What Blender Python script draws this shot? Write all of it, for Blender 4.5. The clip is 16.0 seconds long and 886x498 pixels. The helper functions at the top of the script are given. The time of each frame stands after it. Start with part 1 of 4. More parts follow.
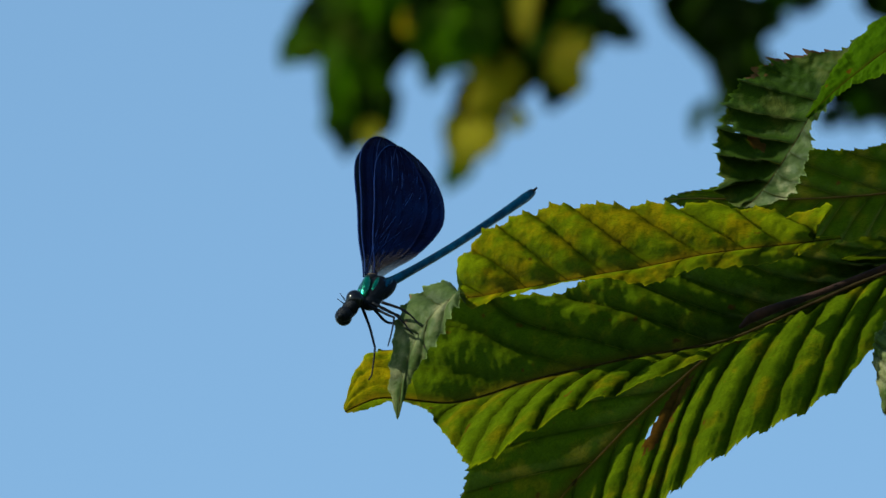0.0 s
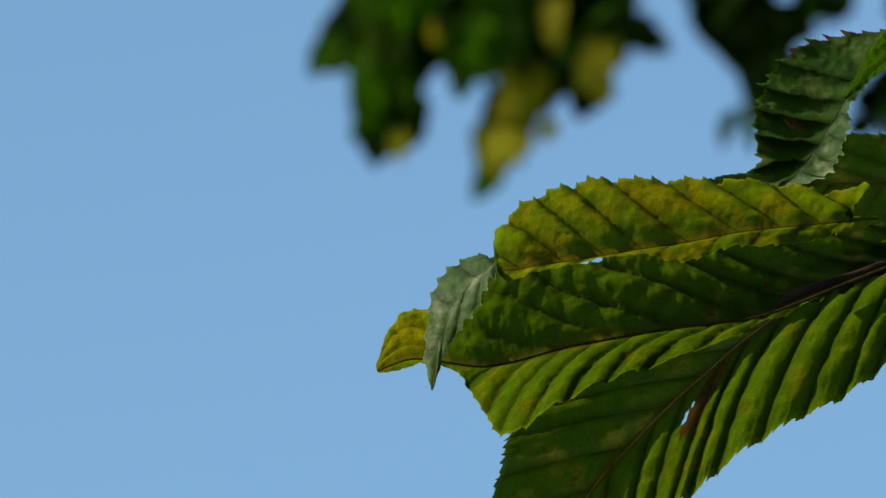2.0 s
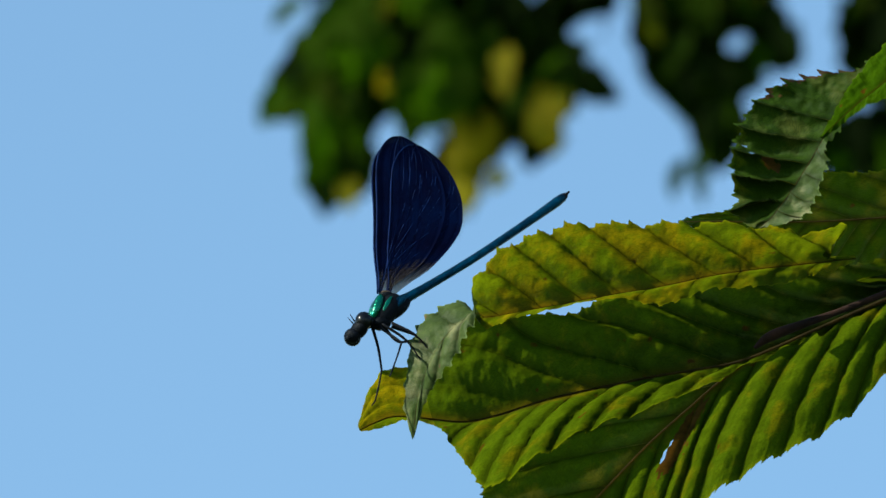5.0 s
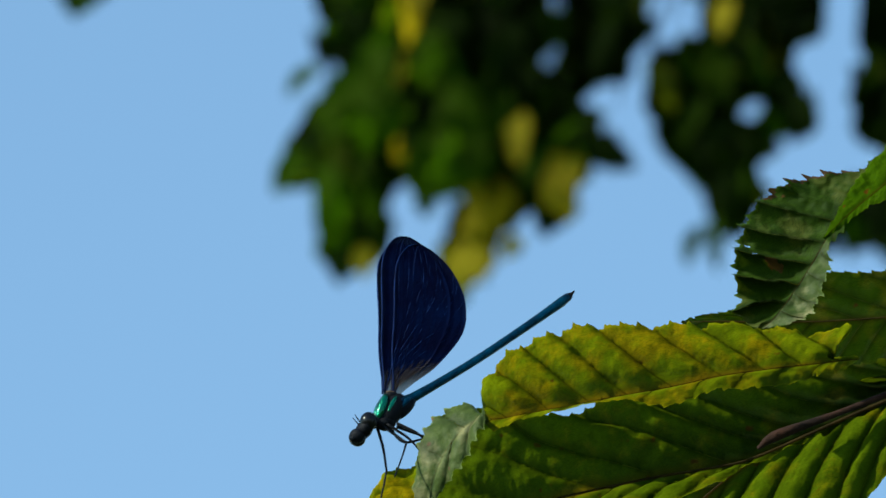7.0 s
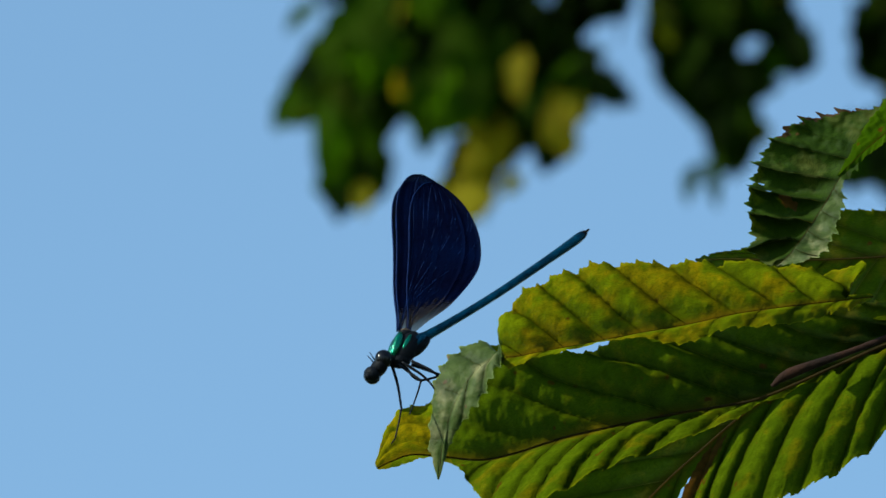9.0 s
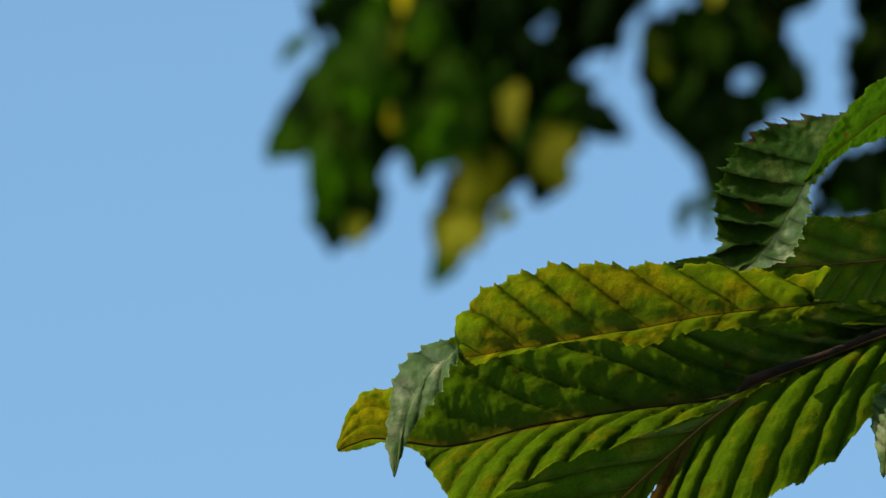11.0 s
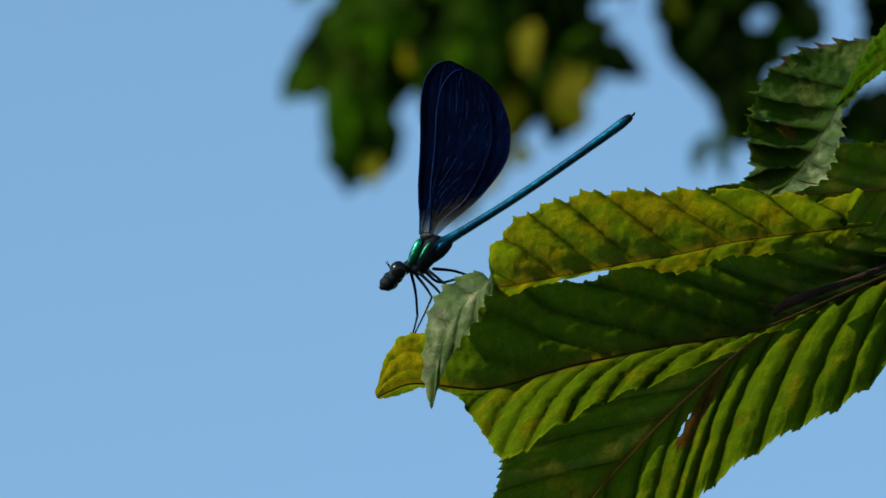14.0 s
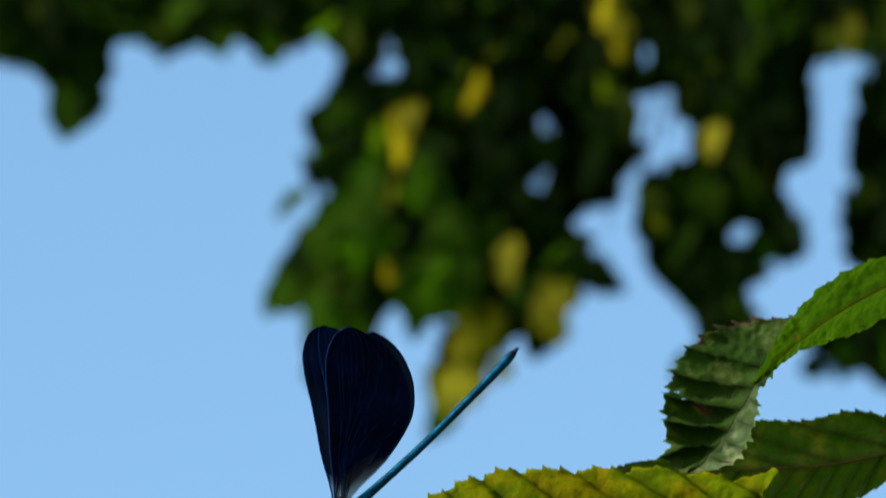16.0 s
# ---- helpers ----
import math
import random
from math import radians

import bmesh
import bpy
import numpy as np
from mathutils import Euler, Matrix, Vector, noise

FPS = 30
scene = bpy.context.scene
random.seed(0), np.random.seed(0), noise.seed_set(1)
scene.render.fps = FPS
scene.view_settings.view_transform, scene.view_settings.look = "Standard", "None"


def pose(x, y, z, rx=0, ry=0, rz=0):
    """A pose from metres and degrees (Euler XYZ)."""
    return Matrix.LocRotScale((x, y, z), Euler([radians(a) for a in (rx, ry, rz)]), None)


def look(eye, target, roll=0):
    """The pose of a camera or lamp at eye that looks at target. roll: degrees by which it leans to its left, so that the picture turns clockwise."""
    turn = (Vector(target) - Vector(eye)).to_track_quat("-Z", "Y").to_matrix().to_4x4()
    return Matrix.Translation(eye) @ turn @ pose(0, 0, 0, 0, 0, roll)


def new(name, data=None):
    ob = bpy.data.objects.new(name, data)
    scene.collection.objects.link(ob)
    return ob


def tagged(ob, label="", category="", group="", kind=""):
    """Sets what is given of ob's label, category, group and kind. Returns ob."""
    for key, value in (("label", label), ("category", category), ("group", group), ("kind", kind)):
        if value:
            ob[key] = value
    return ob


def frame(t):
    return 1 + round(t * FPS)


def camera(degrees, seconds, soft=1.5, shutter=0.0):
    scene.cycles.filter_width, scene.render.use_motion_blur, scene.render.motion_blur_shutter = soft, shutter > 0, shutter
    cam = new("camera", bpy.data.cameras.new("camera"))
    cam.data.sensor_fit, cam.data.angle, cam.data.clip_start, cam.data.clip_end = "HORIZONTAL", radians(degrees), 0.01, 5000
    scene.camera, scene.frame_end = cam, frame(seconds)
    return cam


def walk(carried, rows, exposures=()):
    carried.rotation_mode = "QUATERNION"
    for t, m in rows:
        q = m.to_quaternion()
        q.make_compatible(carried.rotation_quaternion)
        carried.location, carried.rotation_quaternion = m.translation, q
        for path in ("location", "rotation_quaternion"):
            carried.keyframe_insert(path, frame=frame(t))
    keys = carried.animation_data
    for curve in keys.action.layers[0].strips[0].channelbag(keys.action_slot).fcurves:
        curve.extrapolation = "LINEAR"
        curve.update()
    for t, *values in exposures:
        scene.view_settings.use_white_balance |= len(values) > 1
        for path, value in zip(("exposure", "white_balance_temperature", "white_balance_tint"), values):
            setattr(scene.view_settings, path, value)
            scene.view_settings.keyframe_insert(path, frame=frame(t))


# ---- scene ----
# ---- camera ----
ELEV = 22.0                      # the lens looks up at the leaf by this much
EYE = Vector((0, 0, 1.55))
cam = camera(4.04, 16.0, soft=1.5, shutter=0.2)
cam.data.dof.use_dof = True
cam.data.dof.focus_distance = 2.0
cam.data.dof.aperture_fstop = 98
CAMERA_ROWS = [                  # seconds, turn to the left, tilt up (degrees)
    (0.0, 0.0000, 0.0000),
    (0.5, 0.1468, 0.0671),
    (1.0, 0.3511, 0.0869),
    (1.5, 0.1915, 0.0336),
    (2.0, 0.1446, 0.0416),
    (2.5, 0.0765, 0.3000),
    (3.0, 0.1043, 0.3356),
    (3.2, 0.1065, 0.2526),
    (5.3, -0.1415, 0.2750),
    (5.5, -0.1629, 0.3303),
    (6.0, -0.2138, 0.4881),
    (6.5, -0.1968, 0.6144),
    (7.0, -0.0309, 0.5749),
    (7.5, 0.1182, 0.4172),
    (8.0, 0.0884, 0.4249),
    (8.5, 0.0967, 0.3223),
    (9.0, -0.0329, 0.2868),
    (9.2, -0.0883, 0.3598),
    (11.3, -0.0509, 0.4711),
    (11.5, -0.0425, 0.4986),
    (12.0, -0.1023, 0.4198),
    (12.5, -0.1106, 0.4236),
    (13.0, -0.0895, 0.4592),
    (13.5, 0.0042, 0.3726),
    (13.6, 0.0640, 0.4170),
    (13.8, 0.0790, 0.2950),
    (14.0, 0.0128, 0.1594),
    (14.5, -0.1532, 0.2066),
    (15.0, -0.2939, 0.4435),
    (15.5, -0.2724, 0.6644),
    (16.0, -0.0809, 1.1382),
]
walk(cam, [(t, pose(EYE.x, EYE.y, EYE.z, 90 + ELEV + tilt, 0, turn)) for t, turn, tilt in CAMERA_ROWS],
     exposures=[(0, 0.46, 6380, -4), (0.5, 0.42, 6380, -4), (0.9, 0.28, 6380, -4), (1.6, 0.29, 6380, -4), (3, 0.5, 6380, -4), (6, 0.62, 6380, -4), (7.5, 0.55, 6380, -4), (8.5, 0.38, 6380, -4), (9, 0.48, 6380, -4), (10, 0.54, 6380, -4), (12.5, 0.51, 6380, -4), (13.5, 0.53, 6380, -4), (14, 0.44, 6380, -4), (14.5, 0.58, 6380, -4), (15, 0.63, 6380, -4), (15.5, 0.67, 6380, -4), (16, 0.74, 6380, -4)])

# ---- world and sun ----
SUN = (pose(0, 0, 0, ELEV) @ Vector((-1.0, -0.3, 0.85))).normalized()
world = bpy.data.worlds.new("sky")
scene.world = world
world.use_nodes = True
wt = world.node_tree
sky = wt.nodes.new("ShaderNodeTexSky")
sky.sky_type, sky.sun_disc = "NISHITA", False
sky.sun_elevation = math.asin(SUN.z)
sky.sun_rotation = math.atan2(SUN.x, SUN.y)
sky.air_density, sky.dust_density, sky.ozone_density = 1.0, 0.2, 2.5
wt.nodes["Background"].inputs["Strength"].default_value = 0.148
wt.links.new(sky.outputs[0], wt.nodes["Background"].inputs["Color"])
lamp = bpy.data.lights.new("sun", "SUN")
lamp.energy, lamp.angle, lamp.color = 5.0, radians(0.53), (1.0, 0.93, 0.82)
sun = new("sun", lamp)
sun.matrix_world = look(SUN * 20, (0, 0, 0))


# ---- materials ----
def material(name):
    m = bpy.data.materials.new(name)
    m.use_nodes = True
    nt = m.node_tree
    for n in list(nt.nodes):
        nt.nodes.remove(n)
    return m, nt, nt.nodes.new("ShaderNodeOutputMaterial")


def node(nt, kind, **values):
    n = nt.nodes.new(kind)
    for key, value in values.items():
        n.inputs[key.replace("_", " ")].default_value = value
    return n


def ramp(nt, source, *stops):
    r = nt.nodes.new("ShaderNodeValToRGB")
    while len(r.color_ramp.elements) < len(stops):
        r.color_ramp.elements.new(0.5)
    for el, (at, col) in zip(r.color_ramp.elements, stops):
        el.position, el.color = at, (*col, 1)
    nt.links.new(source, r.inputs[0])
    return r.outputs[0]


def mixed(nt, factor, a, b):
    m = nt.nodes.new("ShaderNodeMix")
    m.data_type = "RGBA"
    for sock, val in ((m.inputs[0], factor), (m.inputs[6], a), (m.inputs[7], b)):
        if isinstance(val, (int, float)):
            sock.default_value = val
        elif isinstance(val, tuple):
            sock.default_value = (*val, 1)
        else:
            nt.links.new(val, sock)
    return m.outputs[2]


def noise_of(nt, scale, detail=4.0, rough=0.55, coord="Object"):
    tc = nt.nodes.new("ShaderNodeTexCoord")
    n = node(nt, "ShaderNodeTexNoise", Scale=scale, Detail=detail, Roughness=rough)
    nt.links.new(tc.outputs[coord], n.inputs["Vector"])
    return n.outputs["Fac"]


def leaf_material(name, dark, light, yellow, glow, spots, amount_yellow, thin=0.68, rough=0.55, spec=0.25):
    """A leaf blade: waxy on its face, light passes through it; patches of yellowing and brown specks."""
    m, nt, out = material(name)
    broad, mid, fine = noise_of(nt, 130, 4.0, 0.6), noise_of(nt, 300, 5.0, 0.65), noise_of(nt, 1500)
    tone = ramp(nt, mid, (0.3, dark), (0.7, light))
    patch = ramp(nt, broad, (0.58 - amount_yellow, (0, 0, 0)), (0.72 - amount_yellow, (1, 1, 1)))
    tone = mixed(nt, patch, tone, yellow)
    speck = ramp(nt, noise_of(nt, 320, 2.0), (0.69, (0, 0, 0)), (0.74, (1, 1, 1)))
    tone = mixed(nt, speck, tone, spots)
    through_tone = mixed(nt, patch, glow, (glow[0] * 2.0, glow[1] * 1.12, glow[2]))
    through_tone = mixed(nt, ramp(nt, mid, (0.38, (0.0, 0.0, 0.0)), (0.68, (0.55, 0.55, 0.55))), through_tone, (glow[0] * 0.35, glow[1] * 0.5, glow[2] * 0.5))
    through_tone = mixed(nt, speck, through_tone, (0.10, 0.035, 0.004))
    quilt = noise_of(nt, 430, 2.0, 0.5)
    through_tone = mixed(nt, ramp(nt, quilt, (0.36, (0.28, 0.28, 0.28)), (0.56, (0, 0, 0))), through_tone, tuple(0.4 * c for c in glow))
    net = node(nt, "ShaderNodeTexVoronoi", Scale=1100.0)
    net.feature = "DISTANCE_TO_EDGE"
    nt.links.new(nt.nodes.new("ShaderNodeTexCoord").outputs["Object"], net.inputs["Vector"])
    mesh_lines = ramp(nt, net.outputs["Distance"], (0.02, (0.22, 0.22, 0.22)), (0.16, (0, 0, 0)))
    through_tone = mixed(nt, mesh_lines, through_tone, tuple(0.45 * c for c in glow))
    uv = nt.nodes.new("ShaderNodeUVMap")
    uv.uv_map = "veins"
    split = nt.nodes.new("ShaderNodeSeparateXYZ")
    nt.links.new(uv.outputs[0], split.inputs[0])
    # darker vein tissue, with the shade of the pleat valleys painted in
    vein_shade = ramp(nt, split.outputs[0], (0.0, (0.62, 0.62, 0.62)), (0.08, (0.40, 0.40, 0.40)), (0.30, (0, 0, 0)))
    tone = mixed(nt, vein_shade, tone, tuple(0.4 * c for c in dark))
    through_tone = mixed(nt, vein_shade, through_tone, tuple(0.22 * c for c in glow))
    rung = nt.nodes.new("ShaderNodeMath")                # fine cross veins, like the rungs of a ladder
    rung.operation = "MULTIPLY_ADD"
    rung.inputs[1].default_value = 0.42
    nt.links.new(noise_of(nt, 420, 2.0), rung.inputs[0])
    nt.links.new(split.outputs[1], rung.inputs[2])
    wave = nt.nodes.new("ShaderNodeMath")
    wave.operation = "MULTIPLY"
    wave.inputs[1].default_value = 21.0
    nt.links.new(rung.outputs[0], wave.inputs[0])
    part_of = nt.nodes.new("ShaderNodeMath")
    part_of.operation = "PINGPONG"
    part_of.inputs[1].default_value = 0.5
    nt.links.new(wave.outputs[0], part_of.inputs[0])
    ladder = ramp(nt, part_of.outputs[0], (0.0, (0.42, 0.42, 0.42)), (0.26, (0, 0, 0)))
    through_tone = mixed(nt, ladder, through_tone, tuple(0.35 * c for c in glow))
    tone = mixed(nt, ladder, tone, tuple(0.5 * c for c in dark))
    by_rib = ramp(nt, split.outputs[1], (0.0, (0.75, 0.75, 0.75)), (0.12, (0, 0, 0)))
    through_tone = mixed(nt, by_rib, through_tone, (glow[0] * 0.75, glow[1] * 0.28, glow[2]))
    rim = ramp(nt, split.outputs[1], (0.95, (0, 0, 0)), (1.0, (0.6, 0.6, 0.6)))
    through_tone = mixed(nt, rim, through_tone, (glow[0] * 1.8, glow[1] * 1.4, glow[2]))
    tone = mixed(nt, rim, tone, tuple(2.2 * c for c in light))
    bump = node(nt, "ShaderNodeBump", Strength=0.4, Distance=0.0003)
    nt.links.new(fine, bump.inputs["Height"])
    face = node(nt, "ShaderNodeBsdfPrincipled", Roughness=rough)
    face.inputs["Specular IOR Level"].default_value = spec
    nt.links.new(tone, face.inputs["Base Color"])
    nt.links.new(bump.outputs[0], face.inputs["Normal"])
    back = nt.nodes.new("ShaderNodeBsdfTranslucent")
    nt.links.new(through_tone, back.inputs["Color"])
    lumps = node(nt, "ShaderNodeBump", Strength=0.6, Distance=0.0006)
    nt.links.new(quilt, lumps.inputs["Height"])
    nt.links.new(lumps.outputs[0], back.inputs["Normal"])
    nt.links.new(lumps.outputs[0], bump.inputs["Normal"])
    mix = nt.nodes.new("ShaderNodeMixShader")
    mix.inputs[0].default_value = thin
    nt.links.new(face.outputs[0], mix.inputs[1])
    nt.links.new(back.outputs[0], mix.inputs[2])
    nt.links.new(mix.outputs[0], out.inputs[0])
    return m


def plain_material(name, a, b, scale, rough=0.6, metal=0.0, bump=0.3, depth=0.0005, coat=0.0, spec=0.5, glow=None):
    m, nt, out = material(name)
    p = node(nt, "ShaderNodeBsdfPrincipled", Roughness=rough, Metallic=metal)
    p.inputs["Coat Weight"].default_value = coat
    p.inputs["Coat Roughness"].default_value = 0.14
    p.inputs["Specular IOR Level"].default_value = spec
    n = noise_of(nt, scale)
    nt.links.new(ramp(nt, n, (0.3, a), (0.7, b)), p.inputs["Base Color"])
    bm = node(nt, "ShaderNodeBump", Strength=bump, Distance=depth)
    nt.links.new(noise_of(nt, scale * 4), bm.inputs["Height"])
    nt.links.new(bm.outputs[0], p.inputs["Normal"])
    if glow:                                           # thin enough for light to pass
        back = nt.nodes.new("ShaderNodeBsdfTranslucent")
        nt.links.new(ramp(nt, n, (0.35, tuple(0.4 * c for c in glow)), (0.65, glow)), back.inputs["Color"])
        mix = nt.nodes.new("ShaderNodeMixShader")
        mix.inputs[0].default_value = 0.6
        nt.links.new(p.outputs[0], mix.inputs[1])
        nt.links.new(back.outputs[0], mix.inputs[2])
        nt.links.new(mix.outputs[0], out.inputs[0])
        return m
    nt.links.new(p.outputs[0], out.inputs[0])
    return m


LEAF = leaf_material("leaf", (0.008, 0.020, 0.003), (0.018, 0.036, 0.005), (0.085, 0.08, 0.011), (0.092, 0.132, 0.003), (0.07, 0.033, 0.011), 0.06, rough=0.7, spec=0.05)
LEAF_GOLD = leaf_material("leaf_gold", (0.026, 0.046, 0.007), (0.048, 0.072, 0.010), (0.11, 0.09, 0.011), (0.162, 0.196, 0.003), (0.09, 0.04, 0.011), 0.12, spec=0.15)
# pale upper faces: bright reflection of sun and sky is put into this colour
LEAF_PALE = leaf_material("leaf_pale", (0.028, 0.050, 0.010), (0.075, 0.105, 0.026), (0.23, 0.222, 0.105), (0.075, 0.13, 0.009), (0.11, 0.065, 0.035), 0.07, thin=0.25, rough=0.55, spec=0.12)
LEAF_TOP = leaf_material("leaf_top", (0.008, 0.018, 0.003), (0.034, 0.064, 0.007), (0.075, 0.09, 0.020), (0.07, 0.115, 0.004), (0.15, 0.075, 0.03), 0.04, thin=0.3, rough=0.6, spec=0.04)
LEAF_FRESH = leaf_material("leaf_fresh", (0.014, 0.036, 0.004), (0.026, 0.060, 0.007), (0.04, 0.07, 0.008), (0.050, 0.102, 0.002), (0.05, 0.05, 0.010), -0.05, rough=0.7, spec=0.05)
VEIN = plain_material("leaf_vein", (0.030, 0.040, 0.008), (0.06, 0.065, 0.012), 400, 0.85, spec=0.1, glow=(0.12, 0.13, 0.004))
RIB = plain_material("leaf_midrib", (0.03, 0.022, 0.005), (0.07, 0.045, 0.010), 300, 0.8, spec=0.2, glow=(0.14, 0.09, 0.006))
BARK = plain_material("twig_bark", (0.008, 0.004, 0.003), (0.030, 0.012, 0.007), 260, 0.85, depth=0.001, spec=0.15)
TRUNK = plain_material("trunk_bark", (0.06, 0.05, 0.04), (0.16, 0.14, 0.11), 12, 0.85, bump=0.7, depth=0.02)
GRASS = plain_material("meadow", (0.02, 0.04, 0.010), (0.045, 0.07, 0.018), 2.5, 0.9, bump=0.8, depth=0.05)
DRY = plain_material("dry_brown_leaf", (0.026, 0.012, 0.004), (0.085, 0.038, 0.013), 500, 0.75, glow=(0.10, 0.044, 0.004))


def crown_material(name="crown_leaf", low=0.0, high=1.0):
    m, nt, out = material(name)
    geo = nt.nodes.new("ShaderNodeNewGeometry")
    span = nt.nodes.new("ShaderNodeMapRange")
    span.inputs["To Min"].default_value, span.inputs["To Max"].default_value = low, high
    nt.links.new(geo.outputs["Random Per Island"], span.inputs["Value"])
    pick = span.outputs[0]
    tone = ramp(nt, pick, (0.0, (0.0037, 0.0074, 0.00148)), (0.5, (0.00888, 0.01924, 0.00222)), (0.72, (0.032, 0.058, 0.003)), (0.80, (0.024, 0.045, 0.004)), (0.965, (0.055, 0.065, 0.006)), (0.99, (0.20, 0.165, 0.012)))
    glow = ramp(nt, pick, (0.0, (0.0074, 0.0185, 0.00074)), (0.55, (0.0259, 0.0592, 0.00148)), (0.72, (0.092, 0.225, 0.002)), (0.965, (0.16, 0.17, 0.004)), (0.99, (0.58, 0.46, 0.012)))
    face = node(nt, "ShaderNodeBsdfPrincipled", Roughness=0.85)
    face.inputs["Specular IOR Level"].default_value = 0.03
    nt.links.new(mixed(nt, ramp(nt, noise_of(nt, 40), (0.4, (0, 0, 0)), (0.75, (0.518, 0.518, 0.518))), tone, (0.00592, 0.01036, 0.00222)), face.inputs["Base Color"])
    back = nt.nodes.new("ShaderNodeBsdfTranslucent")
    nt.links.new(glow, back.inputs["Color"])
    mix = nt.nodes.new("ShaderNodeMixShader")
    mix.inputs[0].default_value = 0.5
    nt.links.new(face.outputs[0], mix.inputs[1])
    nt.links.new(back.outputs[0], mix.inputs[2])
    nt.links.new(mix.outputs[0], out.inputs[0])
    return m


CROWN = crown_material()
# the lit and dark kinds have sunlight and shade put into their leaf colour
CROWN_LIT = crown_material("crown_leaf_lit", 0.66, 0.76)
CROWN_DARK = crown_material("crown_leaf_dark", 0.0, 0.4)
CROWN_YELLOW = crown_material("crown_leaf_yellow", 0.985, 1.0)


def wing_material():
    """Iridescent wing skin; towards its root it turns smoky and clear."""
    m, nt, out = material("wing_skin")
    p = node(nt, "ShaderNodeBsdfPrincipled", Roughness=0.36, Metallic=0.0)
    where = nt.nodes.new("ShaderNodeSeparateXYZ")
    nt.links.new(nt.nodes.new("ShaderNodeTexCoord").outputs["Object"], where.inputs[0])
    along = nt.nodes.new("ShaderNodeMath")                 # metres from the root, less so along the hind edge
    along.operation = "MULTIPLY_ADD"
    along.inputs[1].default_value = -0.55
    nt.links.new(where.outputs["X"], along.inputs[0])
    nt.links.new(where.outputs["Z"], along.inputs[2])
    uneven = nt.nodes.new("ShaderNodeMath")
    uneven.operation = "MULTIPLY_ADD"
    uneven.inputs[1].default_value = 0.0016
    nt.links.new(noise_of(nt, 700), uneven.inputs[0])
    nt.links.new(along.outputs[0], uneven.inputs[2])
    reach = nt.nodes.new("ShaderNodeMapRange")
    reach.inputs["From Min"].default_value, reach.inputs["From Max"].default_value = 0.0014, 0.0052
    nt.links.new(uneven.outputs[0], reach.inputs["Value"])
    skin = ramp(nt, noise_of(nt, 900), (0.3, (0.0008, 0.001, 0.006)), (0.7, (0.0016, 0.002, 0.011)))
    # blue gloss is painted into the skin's colour, in random patches
    sheen = ramp(nt, noise_of(nt, 160, 2.0), (0.42, (0, 0, 0)), (0.68, (1, 1, 1)))
    skin = mixed(nt, sheen, skin, (0.001, 0.004, 0.022))
    nt.links.new(mixed(nt, reach.outputs[0], (0.07, 0.055, 0.045), skin), p.inputs["Base Color"])
    p.inputs["Specular IOR Level"].default_value = 0.09
    p.inputs["Specular Tint"].default_value = (0.10, 0.22, 1.0, 1)
    bm = node(nt, "ShaderNodeBump", Strength=0.6, Distance=0.0002)
    nt.links.new(noise_of(nt, 1800, 1.0), bm.inputs["Height"])
    nt.links.new(bm.outputs[0], p.inputs["Normal"])
    see = node(nt, "ShaderNodeBsdfTransparent", Color=(0.8, 0.78, 0.72, 1))
    mix = nt.nodes.new("ShaderNodeMixShader")
    nt.links.new(ramp(nt, reach.outputs[0], (0.0, (0.60, 0.60, 0.60)), (0.6, (0.22, 0.22, 0.22)), (1.0, (0.01, 0.01, 0.01))), mix.inputs[0])
    nt.links.new(p.outputs[0], mix.inputs[1])
    nt.links.new(see.outputs[0], mix.inputs[2])
    nt.links.new(mix.outputs[0], out.inputs[0])
    return m


WING = wing_material()
WING_VEIN = plain_material("wing_vein", (0.0008, 0.004, 0.026), (0.003, 0.016, 0.085), 400, 0.6, 0.0, spec=0.06)
TEAL = plain_material("teal_metal", (0.0008, 0.017, 0.038), (0.002, 0.060, 0.112), 700, 0.40, 0.8, spec=0.3)
EMERALD = plain_material("emerald_metal", (0.001, 0.06, 0.035), (0.003, 0.20, 0.11), 600, 0.24, 0.8, coat=0.3)
HINGE = plain_material("wing_hinge", (0.02, 0.014, 0.010), (0.09, 0.06, 0.035), 900, 0.6, spec=0.2)
BLACK = plain_material("black_chitin", (0.002, 0.003, 0.005), (0.006, 0.007, 0.011), 900, 0.55, 0.0, spec=0.08)
EYE_MAT = plain_material("compound_eye", (0.0015, 0.002, 0.003), (0.004, 0.004, 0.006), 1500, 0.3, 0.0, bump=0.02, coat=0.25, spec=0.1)


# ---- building helpers ----
def part(name, geometry, mats, parent, label="", smooth=True):
    """One mesh object under a thing or part, from vertices (metres) and faces; a face may carry its material's number."""
    verts, faces, *slots = geometry
    net = slots[1] if len(slots) > 1 else None
    me = bpy.data.meshes.new(name)
    me.from_pydata([tuple(v) for v in verts], [], faces)
    for m in (mats if isinstance(mats, (list, tuple)) else [mats]):
        me.materials.append(m)
    if slots:
        me.polygons.foreach_set("material_index", slots[0])
    me.polygons.foreach_set("use_smooth", [smooth] * len(me.polygons))
    if net is not None:
        layer = me.uv_layers.new(name="veins")
        corner = np.zeros(len(me.loops), int)
        me.loops.foreach_get("vertex_index", corner)
        layer.data.foreach_set("uv", net[corner].ravel())
    me.update()
    ob = new(name, me)
    ob.parent = parent
    return tagged(ob, label)


